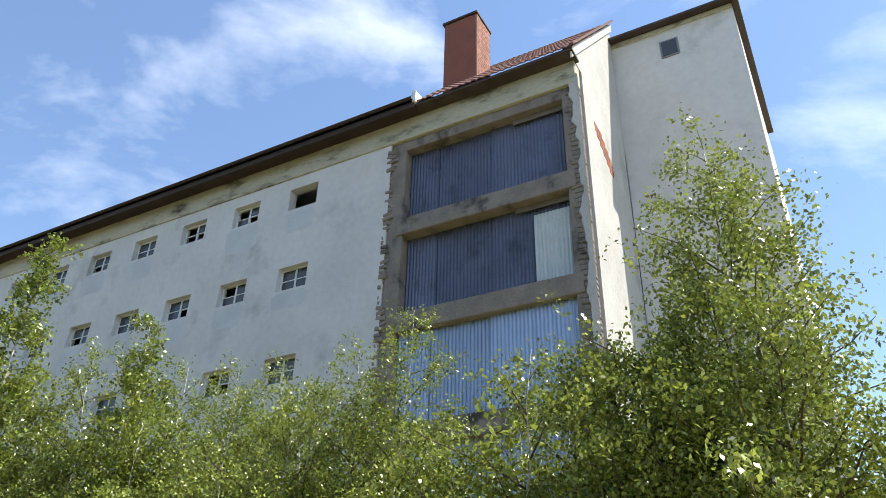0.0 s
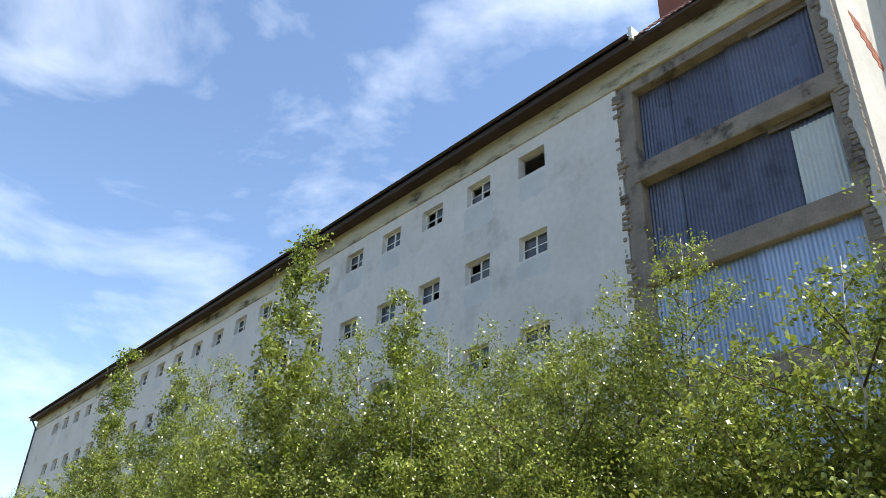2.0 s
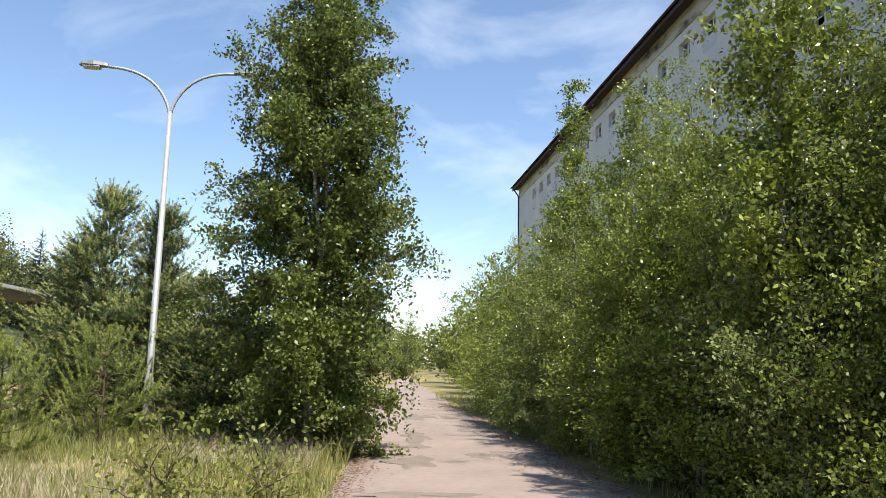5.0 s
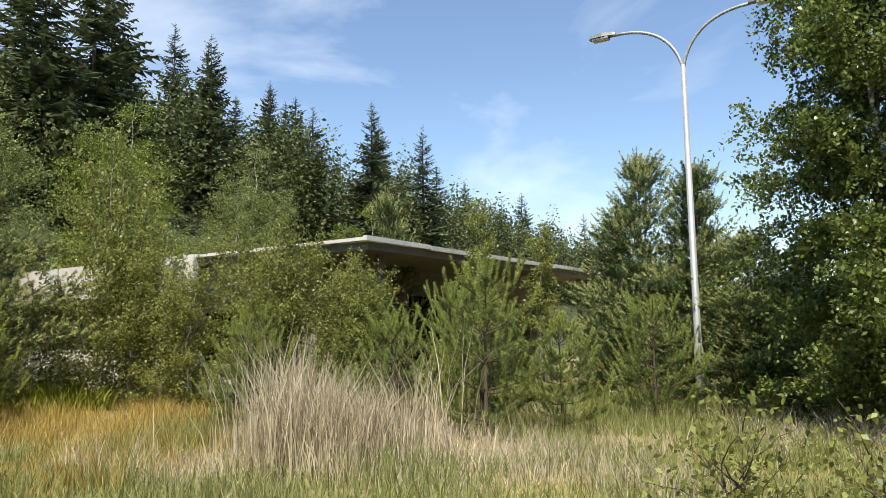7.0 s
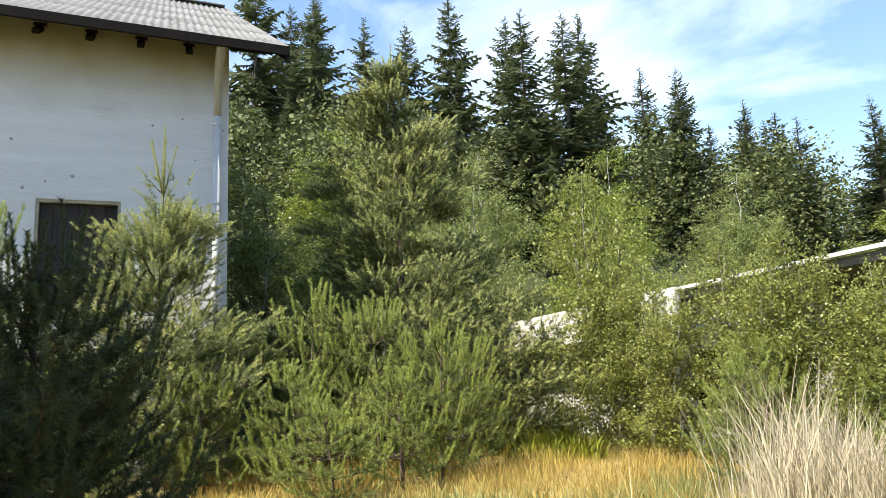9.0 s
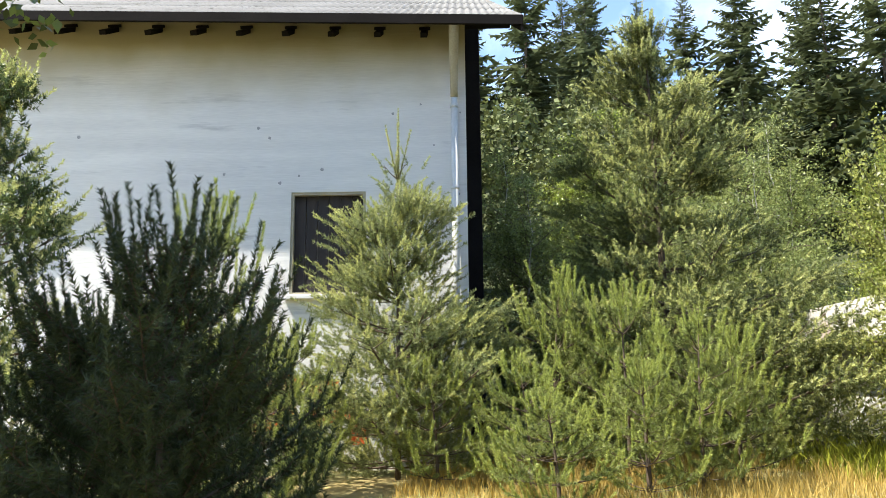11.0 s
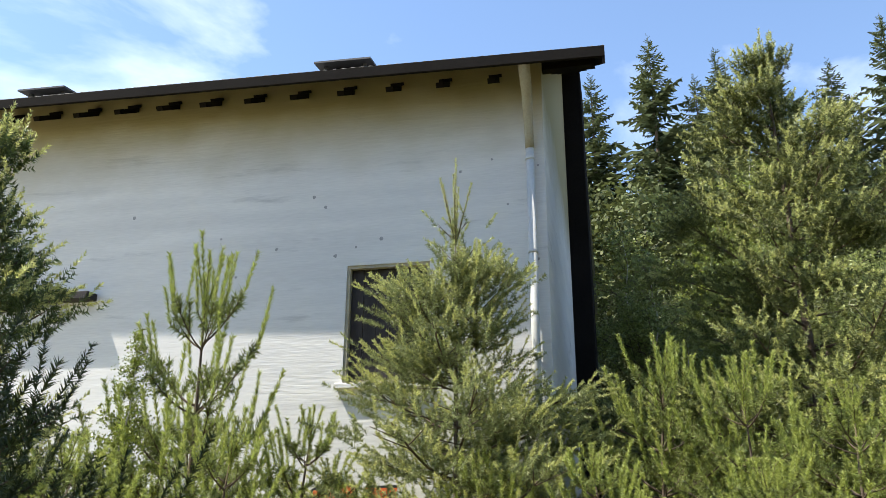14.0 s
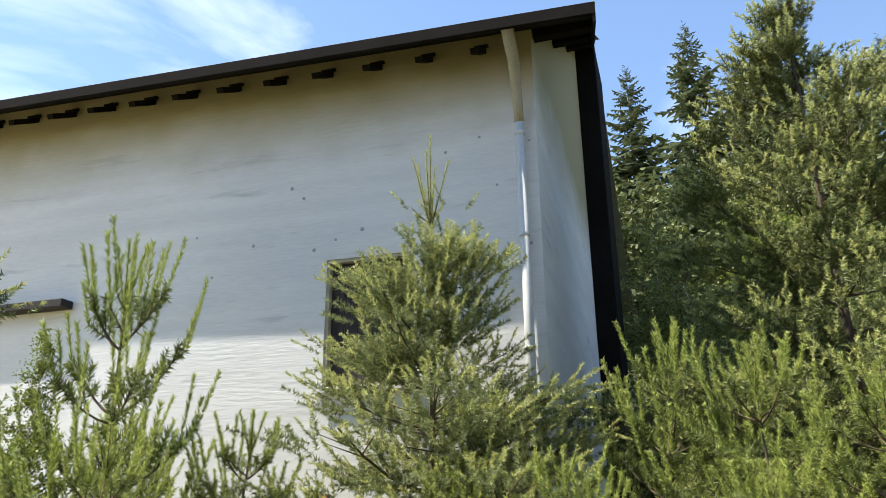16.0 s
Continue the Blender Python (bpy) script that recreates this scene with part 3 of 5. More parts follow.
def spruce_geometry(seed, H, R, low=0.06, step=0.55, per=9):
    """Vertices and triangles of a spruce: drooping boughs with side sprays."""
    rng = np.random.default_rng(seed)
    vs, z = [], low * H
    while z < H * 0.99:
        u = z / H
        L0 = R * (1 - u) ** 0.75 * (0.75 + 0.25 * min(1, u / 0.15))
        nb = max(4, int(per * (0.6 + 0.5 * (1 - u))))
        for j in range(nb):
            w = rng.uniform(0, 2 * math.pi)
            L = max(0.25, L0 * rng.uniform(0.35, 1.3))
            d = np.array([math.cos(w), math.sin(w), 0.0])
            s = np.array([-math.sin(w), math.cos(w), 0.0])
            z0 = z + rng.uniform(-0.3, 0.3)
            dip = rng.uniform(0.1, 0.42) * (1.2 - u) - 0.35 * u
            for k in range(5):
                q0 = 0.15 + 0.17 * k
                base = d * L * q0 + np.array([0, 0, z0 - dip * L * q0 + 0.12 * L * q0 ** 2])
                for sg in (-1, 1):
                    wl_ = L * (0.42 * (1 - q0) + 0.08) * rng.uniform(0.6, 1.2)
                    tip = base + d * wl_ * 0.75 + s * sg * wl_ * 0.8 + np.array([0, 0, -wl_ * rng.uniform(0.1, 0.5)])
                    vs += [base - d * 0.09 * L, base + d * 0.12 * L, tip]
            end = d * L + np.array([0, 0, z0 - dip * L + 0.12 * L])
            mid = d * L * 0.72 + np.array([0, 0, z0 - dip * L * 0.72])
            vs += [mid + s * 0.09 * L, mid - s * 0.09 * L, end]
        z += step * (0.5 + 0.6 * (1 - u)) * rng.uniform(0.8, 1.2)
    vs += [np.array([0.12, 0, H * 0.9]), np.array([-0.12, 0, H * 0.9]), np.array([0, 0, H * 1.01])]
    return np.array(vs)


def blades(name, xy, height, width, mat, label, category, lean=0.35, seed=5):
    """Grass as one sheet of bent blades."""
    rng = np.random.default_rng(seed)
    n = len(xy)
    h = height * rng.uniform(0.45, 1.15, n) * np.clip(0.75 + 0.45 * (np.sin(xy[:, 0] * 1.7 + seed) * np.sin(xy[:, 1] * 2.1) + 0.6 * np.sin(xy[:, 0] * 4.3 - xy[:, 1] * 3.1)), 0.3, 1.35)
    w = rng.uniform(0, 2 * math.pi, n)
    side = np.stack([np.cos(w), np.sin(w), np.zeros(n)], 1) * (width * rng.uniform(0.6, 1.3, n))[:, None]
    k = rng.normal(size=(n, 2)) * lean
    base = np.concatenate([xy, np.full((n, 1), -0.02)], 1)
    mid = base + np.concatenate([k * (h * 0.35)[:, None], (h * 0.6)[:, None]], 1)
    tip = base + np.concatenate([k * (h * 0.95)[:, None], (h * 0.97)[:, None]], 1)
    v = np.stack([base - side, base + side, mid + side * 0.7, mid - side * 0.7, tip], 1).reshape(-1, 3)
    o = np.arange(n)[:, None] * 5
    f = np.concatenate([o + np.array([[0, 1, 2]]), o + np.array([[0, 2, 3]]), o + np.array([[3, 2, 4]])], 0)
    ob = new(name, mesh_data(name, v, f, mat))
    return tagged(ob, label, category, kind="stuff")


def place(tree, x, y, scale=1.0, turn=0.0, label="", category="tree", group="", tall=1.0, name=None):
    """Puts a first tree in its place, or a copy of it when it already stands."""
    m = Matrix.Translation((x, y, float(ground_height(x, y)))) @ Matrix.Rotation(turn, 4, "Z") @ Matrix.Diagonal((scale, scale, scale * tall, 1))
    if tree.get("placed"):
        ob = copy_thing(tree, m)
        ob.scale = (scale, scale, scale * tall)
        ob.matrix_basis = m
    else:
        ob = tree
        ob.matrix_basis = m
        ob["placed"] = 1
    return tagged(ob, label, category, group)


# ---- the long white block ----
F = 16.88
BY0, BY1, EAVE = 5.0, 75.4, 18.95
COLS = [15.4 + 2.68 * i for i in range(21)]
ROWS = [(16.63, 17.55), (13.33, 14.23), (10.0, 10.9), (6.7, 7.6)]


def long_block():
    b = empty_thing("apartment_building", F, BY0, 0, "long grey-white plastered block with small windows and a torn-open bay", "building")
    at0 = Matrix.Translation((-F, -BY0, 0))
    holes = [(c - 0.63, c + 0.63, z0, z1) for c in COLS for z0, z1 in ROWS]
    wall = pierced("wall", "x", F, 0.38, 11.7, BY1, 0, EAVE, holes, "plaster", b, "grey-white weathered plaster wall")
    wall.matrix_basis = at0
    # shell that closes the house
    for nm, lo, hi in (("gable_wall", (F + 0.6, BY0, 0), (22.05, BY0 + 0.38, EAVE)), ("back_wall", (34, BY0, 0), (34.3, BY1, EAVE)),
                       ("far_wall", (F + 0.38, BY1 - 0.38, 0), (34, BY1, EAVE)), ("attic_floor", (F + 0.4, BY0 + 0.4, EAVE - 0.3), (34, BY1 - 0.4, EAVE - 0.05))):
        part(nm, boxes((lo, hi)), "gable_plaster" if nm == "gable_wall" else "plaster", b, at=at0)
    # unseen floors and inner wall, coloured near-black so the rooms look unlit
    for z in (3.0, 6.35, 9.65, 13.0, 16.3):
        part("floor_slab", boxes(((F + 0.6, 5.6, z - 0.2), (30, BY1 - 0.5, z))), "unlit_room", b, at=at0)
    part("inner_wall", boxes(((F + 4.5, 5.6, 0), (F + 4.7, BY1 - 0.5, EAVE - 0.4))), "unlit_room", b, at=at0)
    # gable top under the verge
    bm = bmesh.new()
    p = [(F + 0.02, EAVE), (22.05, EAVE), (22.05, 19.05 + (22.05 - 16.3) * 1.15 - 0.06), (F + 0.02, 19.05 + (F + 0.02 - 16.3) * 1.15 - 0.06)]
    f0 = [bm.verts.new((x, BY0, z)) for x, z in p]
    f1 = [bm.verts.new((x, BY0 + 0.38, z)) for x, z in p]
    bm.faces.new(f0)
    bm.faces.new(f1[::-1])
    for i in range(4):
        j = (i + 1) % 4
        bm.faces.new((f0[i], f1[i], f1[j], f0[j]))
    part("gable_top", bm, "gable_plaster", b, at=at0)
    # torn bay: columns, beams, broken plaster edges, sheet metal
    part("column", boxes(((F + 0.05, 11.12, 0), (F + 0.5, 11.68, 18.0)), bevel=0.02), "concrete", b, at=at0)
    part("column", boxes(((F + 0.05, 5.12, 0), (F + 0.55, 5.55, 18.0)), bevel=0.02), "concrete", b, at=at0)
    for zt in (14.85, 11.46, 8.07, 4.7):
        part("beam", boxes(((F - 0.02, 5.3, zt - 0.62), (F + 0.45, 11.3, zt)), bevel=0.025), "concrete", b, at=at0)
    part("top_beam", boxes(((F + 0.06, 5.3, 17.65), (F + 0.5, 11.6, 18.05)), bevel=0.02), "concrete", b, at=at0)
    part("cornice", boxes(((F - 0.06, BY0 + 0.02, 18.05), (F + 0.4, BY1 - 0.05, EAVE)), bevel=0.02), "old_yellow", b, "stained yellowish cornice band", at=at0)
    rng = np.random.default_rng(3)
    for k in range(80):
        z = 3.5 + 14.3 * k / 80
        a = 11.6 + rng.uniform(-0.1, 0.1) + 0.1 * math.sin(k * 0.55)
        t = Matrix.Rotation(rng.uniform(-0.35, 0.35), 3, "X")
        bm = box(bmesh.new(), (F - 0.02 + rng.uniform(-0.03, 0.05), a, z), (F + 0.36, 11.85, z + rng.uniform(0.11, 0.17)), 0.025, t)
        part("broken_brick", bm, "concrete", b, at=at0)
    # plaster skin left standing beside the bay, its edge broken away
    zs = np.linspace(6.0, 18.4, 120)
    edge = [5.10 + 0.16 * noise.noise((0.3, 2.0, z * 0.9)) + 0.13 * noise.noise((1.0, 7.0, z * 3.1)) + 0.05 * noise.noise((4.0, 1.0, z * 9.0)) for z in zs]
    skin = bmesh.new()
    cols = []
    for z, e in zip(zs, edge):
        e = max(5.0, e + 0.12 * float(smoothstep(16.2, 17.6, z)))
        cols.append([skin.verts.new(v) for v in ((F - 0.05, 4.985, z), (F - 0.05, e + 0.05, z), (F - 0.005, e + 0.08, z), (F + 0.07, e + 0.05, z), (F + 0.07, 4.985, z))])
    for lower, upper in zip(cols, cols[1:]):
        for k in range(4):
            skin.faces.new((lower[k], lower[k + 1], upper[k + 1], upper[k]))
    skin.faces.new(cols[0][::-1])
    skin.faces.new(cols[-1])
    part("plaster_edge", skin, "gable_plaster", b, "broken plaster edge", at=at0)
    for k in range(60):
        z = 8.0 + 10.0 * k / 60
        t = Matrix.Rotation(rng.uniform(-0.2, 0.2), 3, "X")
        bm = box(bmesh.new(), (F + 0.0 + rng.uniform(0, 0.04), 5.06, z), (F + 0.5, 5.34 + rng.uniform(0.0, 0.12), z + 0.15), 0.02, t)
        part("broken_brick", bm, "concrete", b, at=at0)
    # exposed brick in the gable
    for i in range(9):
        for j in range(7):
            z = 16.45 + 0.085 * j * 2 + 0.0 * i
            x = 18.35 + i * 0.19 + (0.09 if j % 2 else 0)
            if abs((x - 18.3) / 1.75 - (17.55 - z) / 1.0) > 0.33:
                continue
            part("brick", boxes(((x, BY0 - 0.012, z), (x + 0.175, BY0 + 0.05, z + 0.15))), "brick", b, at=at0)
    # corrugated sheets in the bays
    def sheet(y0, y1, z0, z1, x, mat, nm="metal_sheet", lean=0.0):
        n = int((y1 - y0) / 0.019)
        vs, fs = [], []
        for i in range(n + 1):
            y = y0 + (y1 - y0) * i / n
            d = 0.02 * math.sin((y - y0) * 2 * math.pi / 0.115)
            vs += [(x + d, y, z0), (x + d + lean, y, z1)]
        for i in range(n):
            fs.append((2 * i, 2 * i + 2, 2 * i + 3, 2 * i + 1))
        part_ob = mesh_part(nm, mesh_data(nm, vs, fs, mat, True), b, "", at0)
        return part_ob
    for z0, z1 in ((14.8, 17.7), (11.4, 14.3), (8.0, 10.9), (4.6, 7.5)):
        for y0, y1, dx in ((5.5, 8.1, 0.0), (8.06, 10.1, 0.04), (10.06, 11.2, 0.0)):
            sheet(y0, y1, z0, z1, F + (0.42 if z0 > 9 else 0.2) + dx, "sheet" if z0 > 9 else "lit_sheet")
    sheet(5.6, 6.75, 11.5, 13.85, F + 0.34, "pale_sheet", "pale_panel")
    for z0, z1 in ((11.4, 14.3), (14.8, 17.7)):
        part("lintel_board", boxes(((F + 0.3, 5.5, z1 - 0.25), (F + 0.34, 7.3, z1))), "soffit", b, at=at0)
    # eaves: soffit, gutter board, gutter
    part("eaves_board", boxes(((16.28, 10.5, 18.93), (F + 0.1, BY1 + 0.3, 19.03)), ((16.22, 10.5, 18.80), (16.28, BY1 + 0.3, 19.16))), "brown_board", b, "dark brown eaves", at=at0)
    gut = []
    for i in range(9):
        w = math.pi * i / 8
        gut.append((16.16 - 0.075 + 0.075 * (1 - math.cos(w)) - 0.05, 19.12 - 0.075 * math.sin(w)))
    vs, fs = [], []
    for i, (x, z) in enumerate(gut):
        vs += [(x, 10.5, z), (x, BY1 + 0.3, z)]
    for i in range(8):
        fs.append((2 * i, 2 * i + 1, 2 * i + 3, 2 * i + 2))
    mesh_part("gutter", mesh_data("gutter", vs, fs, "brown_board", True), b, "", at0)
    # roofs
    def tiled(y0, y1, x0, z0, x1, slope, mat, nm, wave=0.24):
        step = 0.34
        rows = int((x1 - x0) / step)
        n = int((y1 - y0) / (wave / 4))
        for r in range(rows):
            vs, fs = [], []
            xa, xb = x0 + r * step, x0 + (r + 1) * step + 0.05
            for i in range(n + 1):
                y = y0 + (y1 - y0) * i / n
                d = 0.03 * math.sin((y - y0) * 2 * math.pi / wave)
                vs += [(xa, y, z0 + (xa - x0) * slope + d + 0.05), (xb, y, z0 + (xb - x0) * slope + d)]
                vs.append((xa, y, z0 + (xa - x0) * slope + d - 0.01))
            for i in range(n):
                q = 3 * i
                fs.append((q, q + 3, q + 4, q + 1))
                fs.append((q + 2, q + 5, q + 3, q))
            mesh_part(nm, mesh_data(nm, vs, fs, mat), b, "", at0)
    tiled(4.86, 10.5, 16.3, 19.05, 22.6, 1.15, "roof_tile", "tile_course")
    part("verge_band", rake((16.42, 4.94, 19.1), (22.2, 4.94, 19.1 + 5.78 * 1.15), 0.055, 0.42), "plaster", b, "pale rendered band under the verge", at=at0)
    part("verge_tiles", rake((16.24, 4.80, 19.1), (22.2, 4.80, 19.1 + 5.96 * 1.15), 0.14, 0.1), "roof_tile", b, at=at0)
    part("tile_eaves_board", boxes(((16.34, 4.9, 18.93), (F + 0.1, 10.5, 19.03))), "dark_roof", b, at=at0)
    part("roof_step", boxes(((16.2, 10.42, 19.0), (17.2, 10.55, 19.5))), "white_frame", b, at=at0)
    vs = [(16.22, 10.5, 19.17), (16.22, BY1 + 0.3, 19.17), (25.4, BY1 + 0.3, 27.2), (25.4, 10.5, 27.2)]
    part("main_roof", slab(vs, 0.14), "dark_roof", b, at=at0)
    part("rear_roof", slab([(25.4, 4.8, 27.0), (25.4, BY1 + 0.3, 27.0), (34.6, BY1 + 0.3, 19), (34.6, 4.8, 19)], 0.14), "dark_roof", b, at=at0)
    # snow guard along the eaves
    rails = [([(16.5, 10.6, 19.62), (16.5, BY1, 19.62)], [0.012, 0.012])]
    for i in range(82):
        y = 10.7 + i * 0.79
        rails.append(([(16.5, y, 19.35), (16.5, y, 19.64)], [0.01, 0.01]))
    tubes("snow_guard", rails, "dark_roof", b, sides=4, at=at0)
    # corner down-pipe at the far end
    tubes("downpipe", [([(F - 0.12, BY1 - 0.2, 0), (F - 0.12, BY1 - 0.2, 18.2), (16.2, BY1 - 0.2, 19.0)], [0.07] * 3)], "dark_roof", b, at=at0)
    # windows
    frame_me = boxes(((0, -0.63, 0), (0.07, -0.565, 0.91)), ((0, 0.565, 0), (0.07, 0.63, 0.91)), ((0, -0.565, 0), (0.07, 0.565, 0.065)), ((0, -0.565, 0.845), (0.07, 0.565, 0.91)),
                     ((0.003, -0.035, 0.065), (0.067, 0.035, 0.845)), ((0.012, -0.565, 0.44), (0.055, -0.035, 0.475)), ((0.012, 0.035, 0.44), (0.055, 0.565, 0.475)))
    fm = bpy.data.meshes.new("window_frame")
    frame_me.to_mesh(fm)
    frame_me.free()
    fm.materials.append(M["white_frame"])
    pm = mesh_data("pane", [(0.03, -0.265, -0.19), (0.03, 0.265, -0.19), (0.03, 0.265, 0.19), (0.03, -0.265, 0.19), (0.036, -0.265, -0.19), (0.036, 0.265, -0.19), (0.036, 0.265, 0.19), (0.036, -0.265, 0.19)],
                   [(0, 1, 2, 3), (7, 6, 5, 4), (0, 4, 5, 1), (1, 5, 6, 2), (2, 6, 7, 3), (3, 7, 4, 0)], "glass")
    sm = boxes(((-0.22, -0.66, -0.035), (0.0, 0.66, 0.0)))
    sme = bpy.data.meshes.new("window_sill")
    sm.to_mesh(sme)
    sm.free()
    sme.materials.append(M["plaster"])
    rng = np.random.default_rng(11)
    for r, (z0, z1) in enumerate(ROWS):
        for i, c in enumerate(COLS):
            if r == 0 and i == 0:
                continue
            w = mesh_part("window", fm, b, "", at0 @ pose(F + 0.2, c, z0))
            for a in (-0.3, 0.3):
                for h in (0.255, 0.66):
                    if rng.uniform() < 0.22:
                        continue
                    mesh_part("pane", pm, w, "", pose(0, a, h))
    # grey repair patches and stains under the windows
    rng2 = np.random.default_rng(17)
    for r, (z0, z1) in enumerate(ROWS[:3]):
        for i, c in enumerate(COLS):
            if rng2.uniform() < 0.3:
                continue
            w, h = rng2.uniform(0.55, 0.8), rng2.uniform(0.6, 1.15)
            bm = bmesh.new()
            ring = []
            for k in range(20):
                a = 2 * math.pi * k / 20
                q = max(abs(math.cos(a)), abs(math.sin(a)))
                e = 1 + 0.12 * noise.noise((math.cos(a) * 2, math.sin(a) * 2, i + 9.7 * r))
                ring.append(bm.verts.new((F - 0.003, c + rng2.uniform(-0.02, 0.02) + w * math.cos(a) / q * e, z0 - 0.1 - h / 2 + h / 2 * math.sin(a) / q * e)))
            bm.faces.new(ring)
            part("repair_patch", bm, "patch_grey", b, "", at0)
    # chimney
    part("chimney", boxes(((18.45, 9.25, 20.6), (19.65, 10.65, 24.9)), bevel=0.015), "chimney_red", b, "tall red chimney", at=at0)
    part("chimney_cap", boxes(((18.38, 9.18, 24.9), (19.72, 10.72, 25.0)), bevel=0.01), "dark_roof", b, at=at0)
    # the chimney's weathered face, brick by brick
    part("mortar", boxes(((18.47, 9.235, 20.65), (19.63, 9.25, 24.88))), "old_yellow", b, at=at0)
    for j in range(27):
        z = 20.68 + j * 0.156
        for k in range(5):
            xa = 18.47 + k * 0.24 - (0.12 if j % 2 else 0)
            lo, hi = max(18.47, xa + 0.008), min(19.63, xa + 0.232)
            if hi - lo > 0.05:
                part("brick", boxes(((lo, 9.215, z), (hi, 9.237, z + 0.138))), "pale_brick", b, at=at0)
    # tall block behind the gable
    part("tower_wall", boxes(((22.07, 0.33, 0), (33, 4.98, 24.4)), ((22.07, 4.98, 18.9), (33, 5.4, 24.4))), "plaster", b, "grey plastered taller end block", at=at0)
    part("tower_roof", slab([(21.65, 0.08, 24.42), (21.65, 6.2, 24.42), (33.3, 6.2, 26.5), (33.3, 0.08, 26.5)], 0.10), "dark_roof", b, at=at0)
    part("tower_verge", boxes(((21.7, 0.1, 24.24), (23.8, 0.3, 24.45))), "dark_roof", b, at=at0)
    part("tower_fascia", boxes(((21.98, 0.34, 24.16), (22.06, 5.3, 24.34))), "old_yellow", b, at=at0)
    part("tower_window", boxes(((22.03, 2.45, 22.8), (22.07, 3.15, 23.65))), "lamp_grey", b, at=at0)
    part("tower_pane", boxes(((22.015, 2.52, 22.87), (22.03, 3.08, 23.58))), "glass", b, at=at0)
    return b


def slab(quad, thick):
    """A plate on four corners, given anticlockwise from above or below."""
    bm = bmesh.new()
    a = [bm.verts.new(v) for v in quad]
    c = [bm.verts.new((v[0], v[1], v[2] - thick)) for v in quad]
    bm.faces.new(a)
    bm.faces.new(c[::-1])
    for i in range(4):
        j = (i + 1) % 4
        bm.faces.new((a[i], c[i], c[j], a[j]))
    bmesh.ops.recalc_face_normals(bm, faces=bm.faces)
    return bm


def rake(p, q, w, h):
    """A board from p to q, w wide along y and h high."""
    p, q = Vector(p), Vector(q)
    return slab([p, p + Vector((0, w, 0)), q + Vector((0, w, 0)), q], h)


M["pale_brick"] = material("pale_brick", (0.40, 0.20, 0.14), 0.9, scale=5, second=(0.30, 0.14, 0.10), bump=0.4, object_random=0.22)
M["patch_grey"] = material("patch_grey", (0.50, 0.51, 0.52), 0.92, scale=1.2, second=(0.60, 0.61, 0.62), bump=0.3)
M["chimney_red"] = material("chimney_red", (0.27, 0.095, 0.062), 0.88, scale=1.5, second=(0.21, 0.075, 0.05), bump=0.5, bump_scale=20)
long_block()

# ---- the white hall with the corrugated roof ----
W = -16.59
WC = 7.17
SLOPE = 0.598
EX, EZ = -15.55, 9.05
RX = -25.5


def roof_z(x):
    return EZ + (EX - x) * SLOPE


